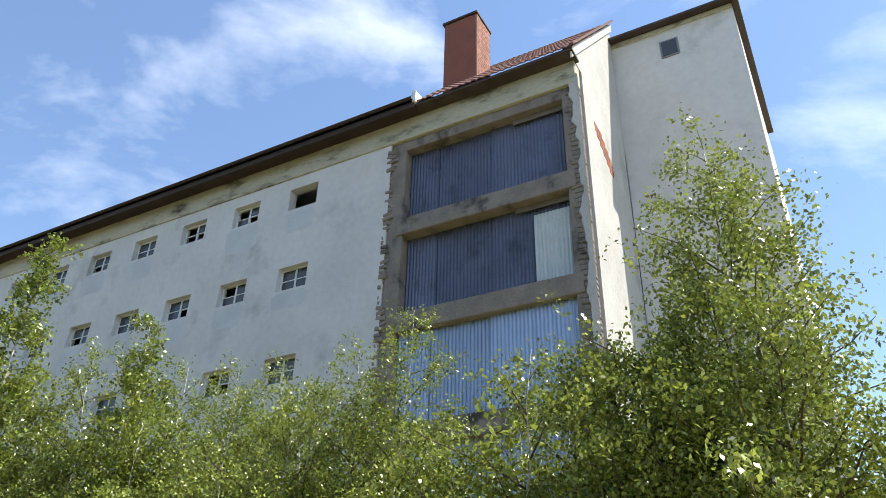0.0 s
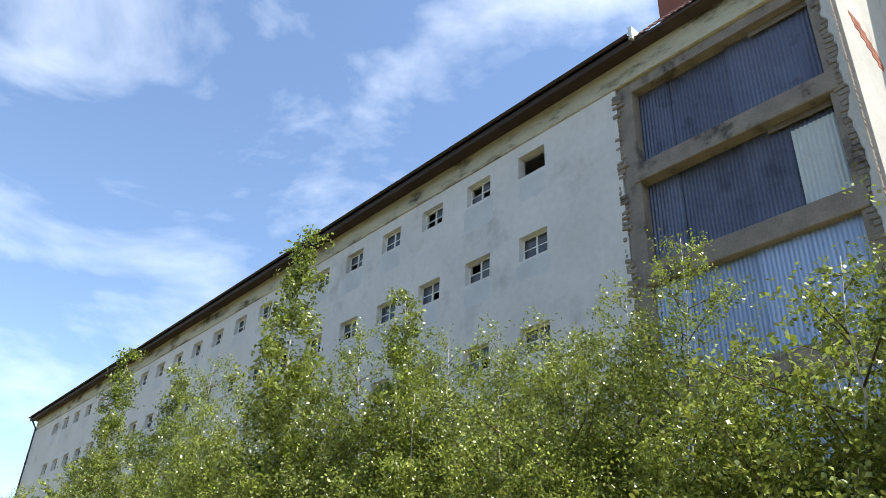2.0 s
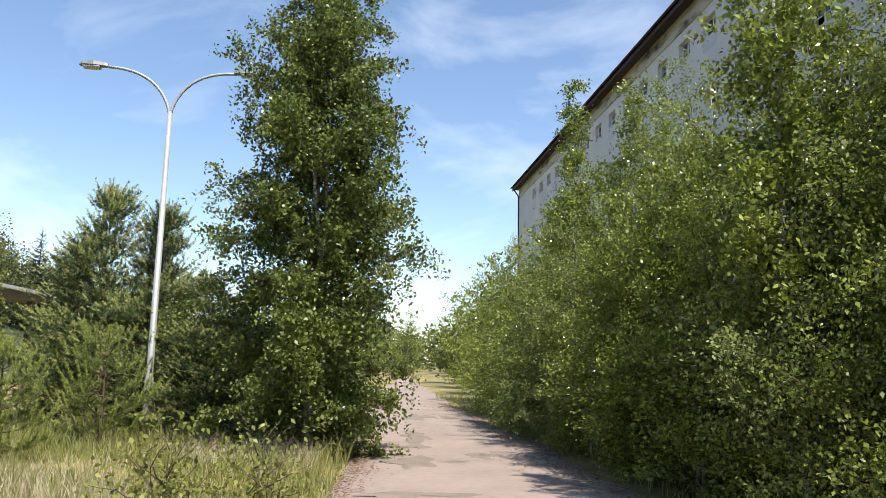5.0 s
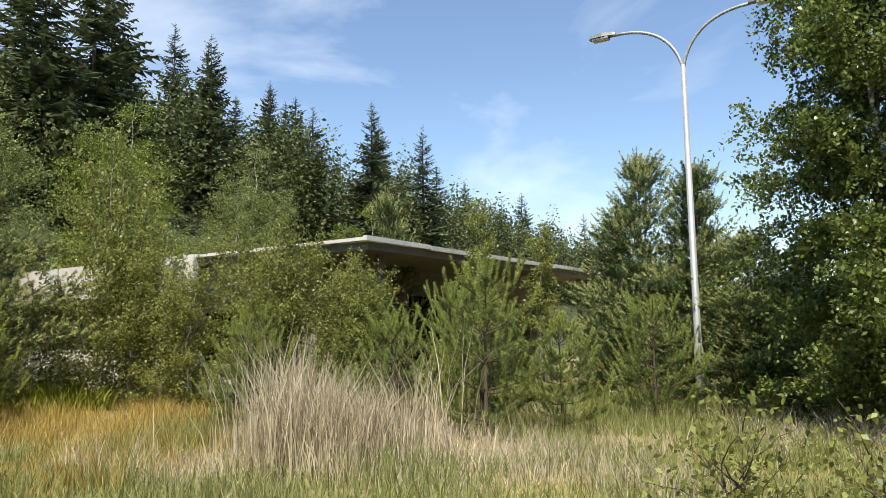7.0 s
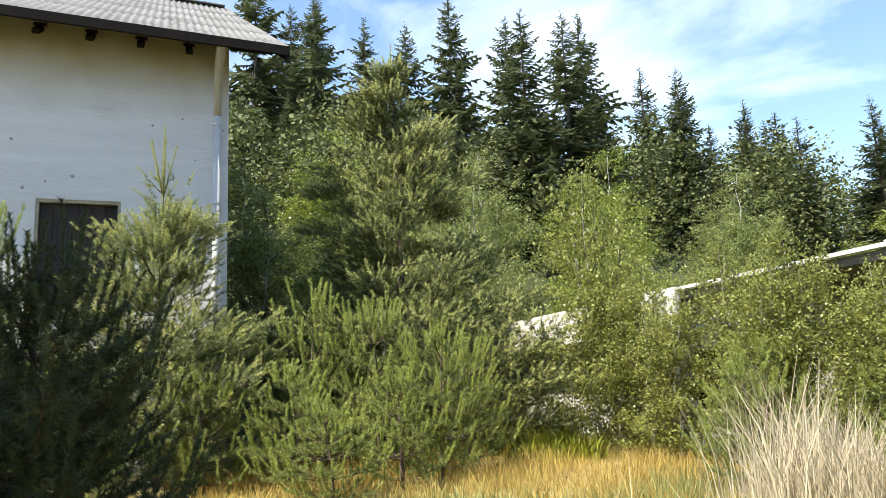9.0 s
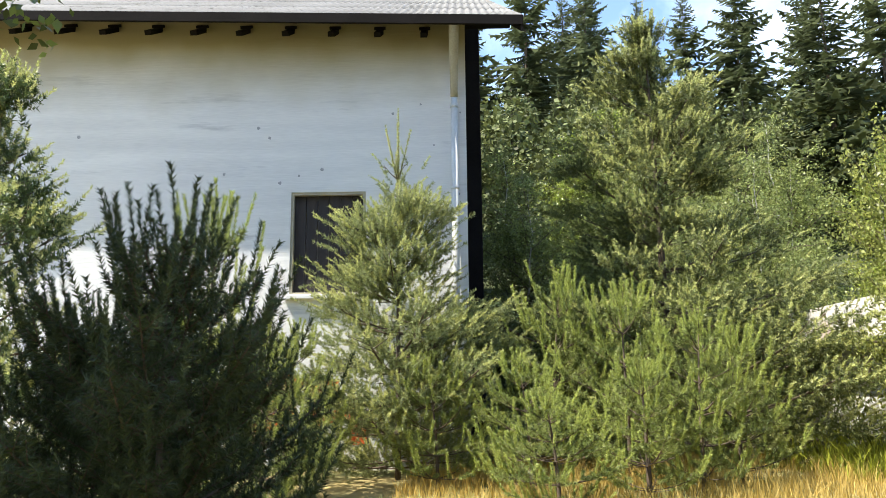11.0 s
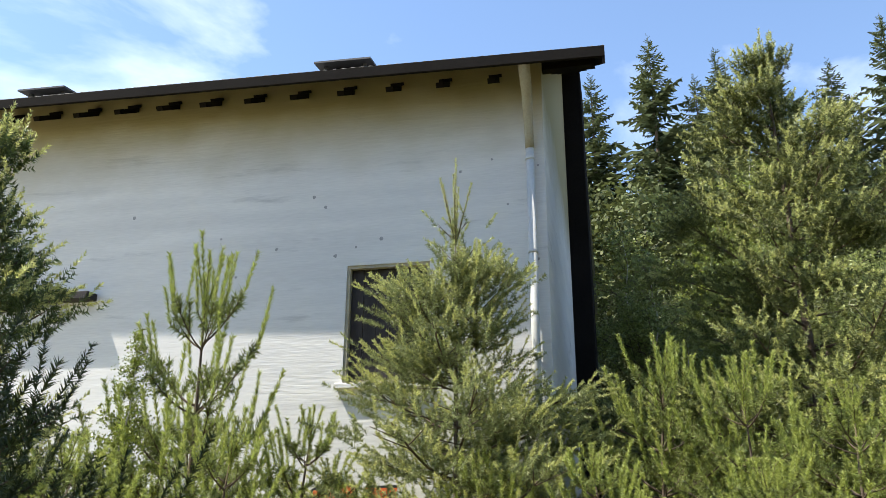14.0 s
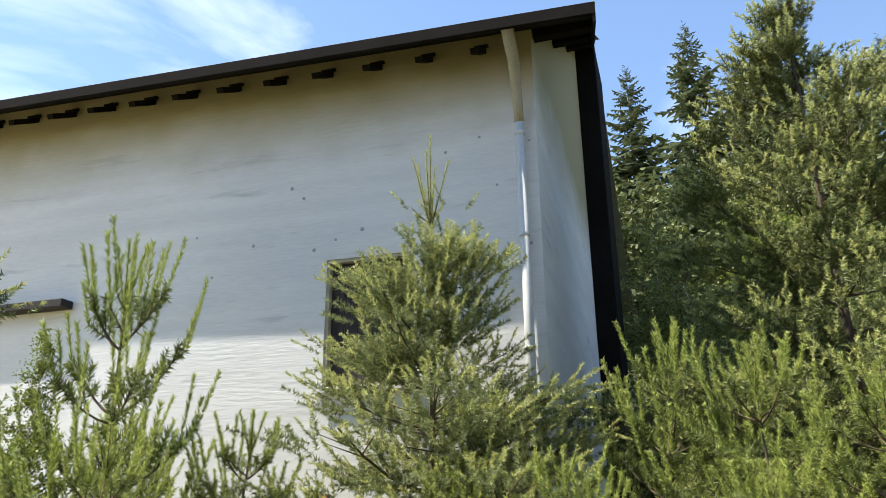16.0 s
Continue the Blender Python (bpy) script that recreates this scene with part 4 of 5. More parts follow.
def white_hall():
    b = empty_thing("industrial_hall", W, WC, 0, "white rendered brick hall with grey corrugated roof", "building")
    at0 = Matrix.Translation((-W, -WC, 0))
    holes = [(3.45, 5.03, 3.51, 5.69)]
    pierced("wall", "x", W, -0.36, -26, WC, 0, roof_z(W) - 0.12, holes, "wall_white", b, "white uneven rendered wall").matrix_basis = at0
    # gable with its sloping top
    bm = bmesh.new()
    prof = [(W - 0.36, 0), (W - 0.36, roof_z(W - 0.36) - 0.12), (RX, roof_z(RX) - 0.12), (2 * RX - W, roof_z(W) - 0.12), (2 * RX - W, 0)]
    for y, flip in ((WC, 0), (WC - 0.36, 1)):
        f = [bm.verts.new((x, y, z)) for x, z in prof]
        bm.faces.new(f[::-1] if flip else f)
    bm.verts.ensure_lookup_table()
    for i in range(5):
        j = (i + 1) % 5
        bm.faces.new([bm.verts[k] for k in (i, j, j + 5, i + 5)])
    bmesh.ops.recalc_face_normals(bm, faces=bm.faces)
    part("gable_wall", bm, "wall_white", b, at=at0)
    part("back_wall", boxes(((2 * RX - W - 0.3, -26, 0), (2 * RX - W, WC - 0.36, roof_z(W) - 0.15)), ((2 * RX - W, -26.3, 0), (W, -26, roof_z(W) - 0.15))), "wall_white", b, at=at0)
    # dark projecting wall on the gable
    part("wing_wall", boxes(((-27.0, WC, 0.0), (-24.6, 7.72, roof_z(-24.6) - 0.1)), bevel=0.02), "black", b, "black tarred wing wall", at=at0)
    # corrugated sheets, two courses
    def course(x0, x1, lift, nm):
        y0, y1 = -26.6, 8.37
        n = int((y1 - y0) / 0.036)
        slant = lambda x, y: y - max(0, 1 - (y1 - y) / 0.5) * 0.07 * (EX - x)
        vs, fs = [], []
        for i in range(n + 1):
            y = y1 - (y1 - y0) * i / n
            d = 0.028 * math.sin((y1 - y) * 2 * math.pi / 0.177)
            vs += [(x0, slant(x0, y), roof_z(x0) + d + lift), (x1, slant(x1, y), roof_z(x1) + d + lift - 0.02), (x0, slant(x0, y), roof_z(x0) + d + lift - 0.012)]
        for i in range(n):
            q = 3 * i
            fs += [(q, q + 3, q + 4, q + 1), (q + 2, q + 5, q + 3, q)]
        mesh_part(nm, mesh_data(nm, vs, fs, "fibre_cement", True), b, "weathered grey corrugated sheets", at0)
    x = EX
    k = 0
    while x > RX:
        course(x, max(x - 2.4, RX), 0.03 + 0.0 * k, "roof_sheet")
        x -= 2.3
        k += 1
    part("roof_deck", slab([(EX - 0.02, -26.5, roof_z(EX) - 0.02), (EX - 0.02, 8.33, roof_z(EX) - 0.02), (RX, 7.63, roof_z(RX) - 0.02), (RX, -26.5, roof_z(RX) - 0.02)], 0.06), "black", b, at=at0)
    part("rear_roof", slab([(RX, -26.5, roof_z(RX)), (RX, 7.68, roof_z(RX)), (2 * RX - EX, 7.68, EZ), (2 * RX - EX, -26.5, EZ)], 0.08), "fibre_cement", b, at=at0)
    part("ridge_cap", slab([(RX + 0.3, -26.5, roof_z(RX) + 0.0), (RX + 0.3, 7.7, roof_z(RX) + 0.0), (RX - 0.3, 7.7, roof_z(RX) + 0.12), (RX - 0.3, -26.5, roof_z(RX) + 0.12)], 0.03), "fibre_cement", b, at=at0)
    part("eaves_board", boxes(((EX - 0.05, -26.5, EZ - 0.17), (EX + 0.015, 8.36, EZ + 0.035))), "black", b, at=at0)
    part("soffit_board", slab([(EX - 0.05, -26.5, roof_z(EX) - 0.12), (EX - 0.05, 8.3, roof_z(EX) - 0.12), (W, 8.25, roof_z(W) - 0.12), (W, -26.5, roof_z(W) - 0.12)], 0.05), "black", b, at=at0)
    part("verge_board", rake((EX, 8.31, roof_z(EX) - 0.0), (RX, 7.61, roof_z(RX) - 0.0), 0.05, 0.32), "black", b, at=at0)
    for i in range(4):
        xx = W - 0.3 - i * 2.7
        part("purlin", boxes(((xx - 0.09, WC, roof_z(xx) - 0.34), (xx + 0.09, 8.28 - 0.07 * (EX - xx), roof_z(xx) - 0.1))), "black", b, at=at0)
    yy = 6.3
    while yy > -26:
        mesh_part("rafter_tail", gap_mesh, b, "", at0 @ pose(W + 0.004, yy, roof_z(W) - 0.42, 0, 31, 0))
        yy -= 0.98
    # windows: reveal frame, dark boarding, sill
    for a, c, z0, z1 in holes:
        fr = part("window_frame", boxes(((W - 0.12, a, z0), (W - 0.02, a + 0.06, z1)), ((W - 0.12, c - 0.06, z0), (W - 0.02, c, z1)), ((W - 0.12, a + 0.06, z1 - 0.06), (W - 0.02, c - 0.06, z1)),
                                        ((W - 0.12, a + 0.06, z0), (W - 0.02, c - 0.06, z0 + 0.05))), "frame_tan", b, "tan timber frame", at=at0)
        n = 6
        for i in range(n):
            u0 = a + 0.06 + (c - a - 0.12) * i / n
            part("board", boxes(((W - 0.16 - 0.01 * (i % 2), u0 + 0.006, z0 + 0.05), (W - 0.13 - 0.01 * (i % 2), u0 + (c - a - 0.12) / n - 0.006, z1 - 0.06))), "dark_wood", b, at=at0)
        part("window_sill", boxes(((W - 0.1, a - 0.1, z0 - 0.1), (W + 0.12, c + 0.1, z0 - 0.005)), bevel=0.012), "wall_white", b, at=at0)
    part("door_canopy", boxes(((W, -4.2, 5.27), (W + 0.3, -1.79, 5.42)), bevel=0.01), "dark_wood", b, "narrow brown timber canopy", at=at0)
    # down-pipe with its swan neck
    py = 6.92
    pp = [(W + 0.12, py, 7.75), (W + 0.12, py, 0.2)]
    pipe = tubes("downpipe", [(pp, [0.075] * 2)], "pipe", b, "pale grey downpipe", sides=12, at=at0)
    tubes("pipe_neck", [([(EX - 0.1, py + 0.02, EZ - 0.05), (W + 0.45, py + 0.01, 8.7), (W + 0.18, py, 7.95), (W + 0.12, py, 7.7)], [0.11, 0.10, 0.085, 0.08])], "frame_tan", pipe, "yellowed swan neck", sides=12)
    for z in (7.49, 5.7, 3.9, 2.1):
        tubes("pipe_clamp", [([(W + 0.12, py, z - 0.03), (W + 0.12, py, z + 0.03)], [0.09, 0.09]), ([(W + 0.02, py, z), (W + 0.12, py, z)], [0.015, 0.015])], "pipe", pipe, sides=10)
    # pock marks in the render
    rng = np.random.default_rng(9)
    for (y, z) in [(2.71, 7.13), (4.09, 6.18), (2.0, 6.11), (6.48, 6.68), (2.95, 6.9), (3.6, 6.05), (5.6, 7.4), (6.2, 7.6), (0.8, 6.4), (-1.2, 7.0), (7.05, 7.4), (7.0, 5.6), (1.2, 5.6), (3.2, 5.9)]:
        r = rng.uniform(0.02, 0.04)
        bm = bmesh.new()
        bmesh.ops.create_circle(bm, cap_ends=True, segments=12, radius=r)
        for v in bm.verts:
            k = rng.uniform(0.75, 1.2)
            v.co = Vector((0.004, v.co.x * k, v.co.y * k))
        part("pock_mark", bm, "pock", b, at=at0 @ pose(W, y, z))
    # roof vents
    for y in (0.36, -10.8, -22.0):
        base = roof_z(-24.5) - 0.8
        v = part("roof_vent", boxes(((-25.2, y - 0.72, base - 0.5), (-25.08, y - 0.6, base + 1.0)), ((-23.92, y - 0.72, base - 0.6), (-23.8, y - 0.6, base + 1.0)), ((-25.2, y + 0.6, base - 0.5), (-25.08, y + 0.72, base + 1.0)),
                                    ((-23.92, y + 0.6, base - 0.6), (-23.8, y + 0.72, base + 1.0)), ((-25.05, y - 0.58, base - 0.4), (-23.95, y + 0.58, base + 0.9))), "vent_black", b, "dark louvred roof vent", at=at0)
        part("vent_roof", slab([(-23.5, y - 0.95, base + 0.98), (-23.5, y + 0.95, base + 0.98), (-25.5, y + 0.95, base + 1.22), (-25.5, y - 0.95, base + 1.22)], 0.06), "vent_black", v)
        for i in range(6):
            part("louvre", boxes(((-23.95, y - 0.6, base - 0.1 + i * 0.17), (-23.86, y + 0.6, base - 0.02 + i * 0.17))), "vent_black", v)
    # painted letters at the foot of the wall
    def stroke(pts, r, mat, lift):
        pts = [Vector((W + lift, y, z)) for y, z in pts]
        bm = bmesh.new()
        side = []
        for i, p in enumerate(pts):
            d = (pts[min(i + 1, len(pts) - 1)] - pts[max(i - 1, 0)]).normalized()
            nrm = Vector((0, -d.z, d.y)) * r
            side.append((bm.verts.new(p + nrm), bm.verts.new(p - nrm)))
        for i in range(len(side) - 1):
            bm.faces.new((side[i][0], side[i][1], side[i + 1][1], side[i + 1][0]))
        part("painted_shape", bm, mat, b, "", at0)
    shapes = [[(2.85, 0.4), (2.95, 1.1), (3.15, 1.6), (3.5, 1.72), (3.75, 1.6)], [(3.0, 0.9), (3.4, 1.0), (3.7, 1.1)], [(3.95, 0.3), (4.0, 1.0), (4.1, 1.65), (4.5, 1.6)], [(4.2, 1.0), (4.6, 1.2), (4.9, 1.0), (4.95, 0.5)]]
    for s in shapes:
        stroke(s, 0.2, "paint_black", 0.004)
        stroke(s, 0.155, "orange", 0.008)
    return b


def lift_eaves(b):
    """The eaves line climbs slightly towards the south end."""
    seen = set()
    for ob in b.children_recursive:
        kind = ob.name.split(".")[0]
        if kind == "rafter_tail":
            ob.matrix_basis = Matrix.Translation((0, 0, 0.032 * (8.4 - (ob.matrix_basis.translation.y + WC)))) @ ob.matrix_basis
        elif kind in ("roof_sheet", "roof_deck", "rear_roof", "ridge_cap", "eaves_board", "roof_vent", "vent_roof", "louvre", "wall", "back_wall", "soffit_board") and ob.data.name not in seen:
            seen.add(ob.data.name)
            for v in ob.data.vertices:
                if v.co.z > 6.5:
                    v.co.z += 0.032 * (8.4 - v.co.y)


M["frame_tan"] = material("frame_tan", (0.42, 0.38, 0.28), 0.8, scale=2, vary=0.3)
M["pock"] = material("pock", (0.40, 0.40, 0.41), 0.9, scale=5, vary=0.4)
M["vent_black"] = material("vent_black", (0.05, 0.05, 0.055), 0.6, scale=2, vary=0.3)
gap_mesh = bpy.data.meshes.new("gap")
_g = boxes(((0, -0.07, -0.1), (0.72, 0.07, 0.0)), ((0.0, -0.12, 0.0), (0.14, 0.12, 0.06)))
_g.to_mesh(gap_mesh)
_g.free()
gap_mesh.materials.append(M["black"])
lift_eaves(white_hall())


# ---- the low flat-roofed pavilion ----
def pavilion():
    b = empty_thing("pavilion", -8.3, 16.4, 0, "derelict low flat-roofed pavilion with white fascia", "building")
    at0 = Matrix.Translation((8.3, -16.4, 0))
    pierced("south_wall", "y", 17.1, 0.3, -26, -10.6, 0, 3.3, [(-24, -22.6, 0.9, 2.2), (-14.4, -12.8, 0.9, 2.2)], "hall_wall", b, "white peeling wall").matrix_basis = at0
    # the shade under the canopy is put into this wall's dark brown
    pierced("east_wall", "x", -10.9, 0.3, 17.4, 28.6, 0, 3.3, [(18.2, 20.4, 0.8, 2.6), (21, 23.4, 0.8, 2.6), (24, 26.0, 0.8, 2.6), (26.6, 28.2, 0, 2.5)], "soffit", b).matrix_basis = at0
    part("back_wall", boxes(((-26, 28.6, 0), (-10.9, 28.9, 3.3)), ((-26.3, 17.1, 0), (-26, 28.9, 3.3))), "hall_wall", b, at=at0)
    # added black block in place of the unlit inside behind the openings
    part("dark_core", boxes(((-20, 20, 0), (-13.5, 27, 3.2))), "unlit_room", b, at=at0)
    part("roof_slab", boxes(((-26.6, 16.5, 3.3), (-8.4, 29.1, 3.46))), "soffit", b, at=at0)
    part("south_fascia", boxes(((-26.7, 16.36, 2.65), (-13.6, 16.5, 3.56)), ((-13.6, 16.4, 3.48), (-8.4, 16.5, 3.55))), "hall_wall", b, "white flaking fascia", at=at0)
    rng = np.random.default_rng(4)
    y = 16.36
    while y < 29:
        L = rng.uniform(1.6, 2.4)
        d = rng.uniform(-0.02, 0.02)
        part("fascia_strip", boxes(((-8.4, y, 3.47 + d), (-8.3, min(29.1, y + L - 0.02), 3.57 + d))), "fascia", b, at=at0)
        y += L
    for yy in (17.5, 21.3, 25.1, 28.6):
        part("post", boxes(((-8.95, yy - 0.08, 0), (-8.79, yy + 0.08, 3.3))), "soffit", b, at=at0)
    return b


pavilion()


# ---- moss patches and needle litter on the lane ----
def patch(name, x, y, rx, ry, mat, label, seed):
    bm = bmesh.new()
    ring = []
    for i in range(22):
        w = 2 * math.pi * i / 22
        k = 0.8 + 0.8 * noise.noise((math.cos(w) * 1.4, math.sin(w) * 1.4, seed * 3.1)) + 0.5 * noise.noise((math.cos(w) * 5, math.sin(w) * 5, seed))
        ring.append(bm.verts.new((rx * k * math.cos(w), ry * k * math.sin(w), -0.01)))
    mid = [bm.verts.new((v.co.x * 0.8, v.co.y * 0.8, 0.008)) for v in ring]
    for i in range(22):
        j = (i + 1) % 22
        bm.faces.new((ring[i], ring[j], mid[j], mid[i]))
    bm.faces.new(mid)
    ob = part(name, bm, mat, at=pose(x, y, 0.046))
    tagged(ob, label, "ground patch", "patches on the lane", kind="structure")


for i, (x, y, rx, ry) in enumerate(((2.6, 15.6, 0.5, 0.7), (3.7, 16.6, 0.35, 0.5), (2.9, 20.0, 0.45, 1.3), (2.3, 12.6, 0.8, 0.25), (4.4, 21.5, 0.4, 0.9), (3.4, 26.0, 0.5, 1.6), (2.7, 17.9, 0.4, 0.3))):
    patch("moss_patch", x, y, rx, ry, "moss", "dark mossy stain on the lane", i)


def litter():
    rng = np.random.default_rng(55)
    y = rng.uniform(8, 34, 9000)
    e = np.array([road_edges(v) for v in y])
    side = rng.uniform(size=9000) < 0.4
    x = np.where(side, e[:, 0] + np.abs(rng.normal(size=9000)) * 0.22, e[:, 1] - np.abs(rng.normal(size=9000)) * 0.4)
    pos = np.stack([x, y, np.full(9000, 0.05)], 1)
    ob = new("leaf_litter", leaf_mesh("leaf_litter", pos, 0.05, "litter", rng, up=3.0))
    tagged(ob, "brown fallen leaves and needles along the lane's edges", "leaf litter", kind="stuff")


litter()


# ---- street lamp ----
def street_lamp():
    b = empty_thing("street_lamp", -2.6, 19.27, 0, "grey steel street lamp with two curved arms", "street lamp")
    J = 6.78
    tubes("pole", [([(0, 0, -0.1), (0, 0, 1.2), (0, 0, 1.24), (0, 0, J)], [0.085, 0.085, 0.07, 0.05])], "grey_pole", b, sides=12)
    part("service_door", boxes(((-0.04, -0.092, 0.5), (0.04, -0.08, 0.85))), "grey_pole", b)
    for s, L, H in ((-1, 1.62, 0.98), (1, 1.55, 0.98)):
        pts = []
        for i in range(13):
            u = i / 12
            pts.append((s * L * (u ** 1.45 * 0.75 + 0.25 * u ** 3.0) * 0.86, 0, J - 0.15 + (H + 0.1) * math.sin(u * math.pi / 2) ** 0.85))
        tubes("arm", [(pts, [0.034] * 13)], "grey_pole", b, sides=8)
        x, z = pts[-1][0], pts[-1][2]
        bm = bmesh.new()
        prof = [(0.0, 0.045, 0.05), (0.06, 0.07, 0.075), (0.28, 0.11, 0.10), (0.5, 0.11, 0.085), (0.58, 0.06, 0.03)]
        rings = []
        for u, w, h in prof:
            rings.append([bm.verts.new((x + s * (u - 0.05), c, z + d + 0.06 * 0)) for c, d in ((-w, 0), (-w * 0.6, h), (w * 0.6, h), (w, 0))])
        for p, q in zip(rings, rings[1:]):
            for i in range(4):
                j = (i + 1) % 4
                bm.faces.new((p[i], p[j], q[j], q[i]))
        bm.faces.new(rings[0][::-1])
        bm.faces.new(rings[-1])
        bmesh.ops.recalc_face_normals(bm, faces=bm.faces)
        head = part("lamp_head", bm, "lamp_grey", b, "weathered grey lamp housing")
        part("lens", boxes(((min(x + s * 0.1, x + s * 0.46), -0.09, z - 0.06), (max(x + s * 0.1, x + s * 0.46), 0.09, z + 0.005)), bevel=0.02), "lamp_glass", head)


street_lamp()

# ---- trees: patterns, then their places ----
rs = np.random.default_rng(21)
bushy = [broadleaf(100 + i, 5.5, 1.75, 40000, 0.056, "leaf_birch" if i != 1 else "leaf_willow", low=0.01, stems=4, profile="column", limbs=84, droop=0.35, trunk_r=0.04) for i in range(3)]
loose = broadleaf(111, 5.5, 1.75, 6500, 0.11, "leaf_birch", low=0.01, stems=3, profile="column", limbs=60, droop=0.35, trunk_r=0.04)
thick = broadleaf(109, 7.3, 1.95, 105000, 0.05, "leaf_birch", low=0.01, stems=4, profile="egg", limbs=190, droop=0.4, trunk_r=0.05)
slim = [broadleaf(120 + i, 7.0, 1.0, 19000, 0.062, "leaf_birch", low=0.08, stems=1, profile="slim", limbs=48, droop=0.7, trunk_r=0.05) for i in range(2)]
big_birch = broadleaf(131, 10.8, 2.05, 135000, 0.075, "leaf_dark", low=0.01, stems=3, profile="column", limbs=170, droop=0.6, trunk_r=0.085)
yellow = broadleaf(141, 4.8, 0.75, 4200, 0.075, "leaf_yellow", low=0.35, stems=1, profile="slim", limbs=26, droop=0.3, trunk_r=0.035)
sapling = broadleaf(151, 4.5, 1.3, 12000, 0.07, "leaf_yellow", low=0.02, stems=3, profile="column", limbs=64, droop=0.3, trunk_r=0.03)
shrub = broadleaf(161, 1.15, 0.55, 1300, 0.05, "leaf_yellow", bark="bark_brown", low=0.02, stems=4, profile="full", limbs=36, droop=0.2, trunk_r=0.012, name="shrub")

# belt between lane and block
for x, y, h, r, k in ((6.9, -2.6, 5.6, 1.2, 0), (6.2, 2.9, 4.8, 0.95, 2), (6.0, 5.5, 4.7, 0.85, 2), (7.0, 6.2, 5.3, 0.95, 1), (6.1, 7.7, 4.8, 0.85, 0),
                      (6.9, 8.6, 6.0, 0.95, 2), (6.3, 9.8, 5.0, 0.9, 1), (7.2, 11.2, 6.0, 1.0, 0), (6.8, 13.4, 6.2, 1.0, 0), (6.7, 19.4, 6.6, 1.1, 2), (6.1, 15.2, 4.4, 0.9, 0), (6.1, 18.0, 4.6, 0.9, 1), (6.2, 22.0, 4.4, 0.95, 2)):
    place(bushy[k], x, y, r, rs.uniform(0, 6.28), "leafy young birch thicket, many stems", "birch tree", "birches along the lane", tall=h / 5.5 / r)
for x, y, h, r in ((7.3, 25.5, 6.6, 1.2), (7.0, 30.0, 5.8, 1.1), (7.6, 36.0, 6.9, 1.3), (8.6, 44.0, 7.0, 1.4), (9.5, 55.0, 8.0, 1.6), (10.0, 68.0, 8.0, 1.8), (8.2, 1.6, 5.4, 1.1), (8.0, 3.4, 5.1, 1.1), (8.1, 5.4, 5.2, 1.1), (8.2, 7.4, 5.6, 1.1),
                   (8.4, 9.4, 5.6, 1.1), (8.8, 14.0, 6.2, 1.2), (9.0, 20.0, 6.6, 1.3), (10.0, 27.0, 6.5, 1.4), (11.0, 35.0, 6.8, 1.5), (6.3, 26.5, 3.6, 0.9), (6.4, 29.0, 3.2, 0.9), (5.9, 12.6, 2.6, 0.75), (5.8, 14.2, 2.2, 0.7), (5.8, 16.6, 2.4, 0.7), (5.8, 19.6, 2.2, 0.7),
                   (5.9, 23.4, 2.4, 0.75), (6.0, 10.8, 2.4, 0.75), (7.8, 104.0, 8.8, 2.2), (3.0, 96.0, 7.5, 2.2), (-2.0, 84.0, 6.0, 2.0), (1.0, 60.0, 4.0, 1.5), (-1.5, 45.0, 5.0, 1.6), (-1.0, 33.0, 4.6, 1.4)):
    place(loose, x, y, r, rs.uniform(0, 6.28), "leafy birch thicket behind the lane's edge", "birch tree", "birches along the lane", tall=h / 5.5 / r)
for x, y, k in ((6.6, 0.6, 1.0), (6.7, 0.95, 0.95), (7.3, 24.6, 0.92), (7.0, 28.5, 0.86), (7.6, 33.5, 0.95), (7.0, -1.3, 0.66), (6.5, 4.3, 0.78), (6.3, 4.5, 0.72), (6.7, 7.0, 0.72), (7.0, 2.4, 0.70), (6.1, 5.2, 0.66), (6.9, 12.0, 0.86), (7.2, 16.6, 1.06), (6.8, 9.5, 0.86), (6.9, 8.1, 0.82), (7.0, 7.0, 0.79), (7.0, 6.2, 0.77), (6.6, 14.2, 0.84), (6.8, 20.4, 0.9)):
    place(thick, x, y, k, rs.uniform(0, 6.28), "dense many-stemmed birch full of leaves", "birch tree", "birches along the lane")
for x, y, h, k in ((5.75, 10.1, 8.0, 0), (6.4, 8.2, 6.4, 1), (7.0, 18.4, 8.0, 0), (6.7, 20.9, 8.9, 1),  (-11.3, 2.9, 3.5, 0)):
    s = h / 7.0
    place(slim[k], x, y, s, rs.uniform(0, 6.28), "slender birch with hanging twigs", "birch tree", "birches along the lane")
place(big_birch, 0.75, 16.6, 1.0, 0.4, "large dense birch reaching to the ground", "birch tree")
place(big_birch, -5.2, 1.3, 1.28, 2.4, "large dense birch shading the meadow", "birch tree")

# saplings and thin birches before the pavilion
for x, y, h, r in ((-16.0, 15.6, 7.1, 1.2), (-15.0, 15.6, 5.0, 1.1), (-13.8, 15.6, 4.3, 0.95), (-12.5, 15.3, 3.4, 0.85), (-11.6, 16.0, 4.3, 0.95), (-9.6, 15.8, 4.2, 0.9), (-9.9, 15.3, 3.9, 0.75), (-7.7, 15.4, 3.2, 0.75), (-8.2, 15.7, 3.3, 0.8)):
    place(sapling, x, y, r, rs.uniform(0, 6.28), "yellowish birch sapling thicket", "birch tree", "saplings by the pavilion", tall=h / 4.5 / r)
for x, y, h in ((-7.7, 19.6, 4.9), (-7.4, 22.2, 4.5), (-9.0, 26.0, 4.7)):
    place(yellow, x, y, h / 4.8, rs.uniform(0, 6.28), "thin birch with bare pale stem and yellow crown", "birch tree", "saplings by the pavilion")
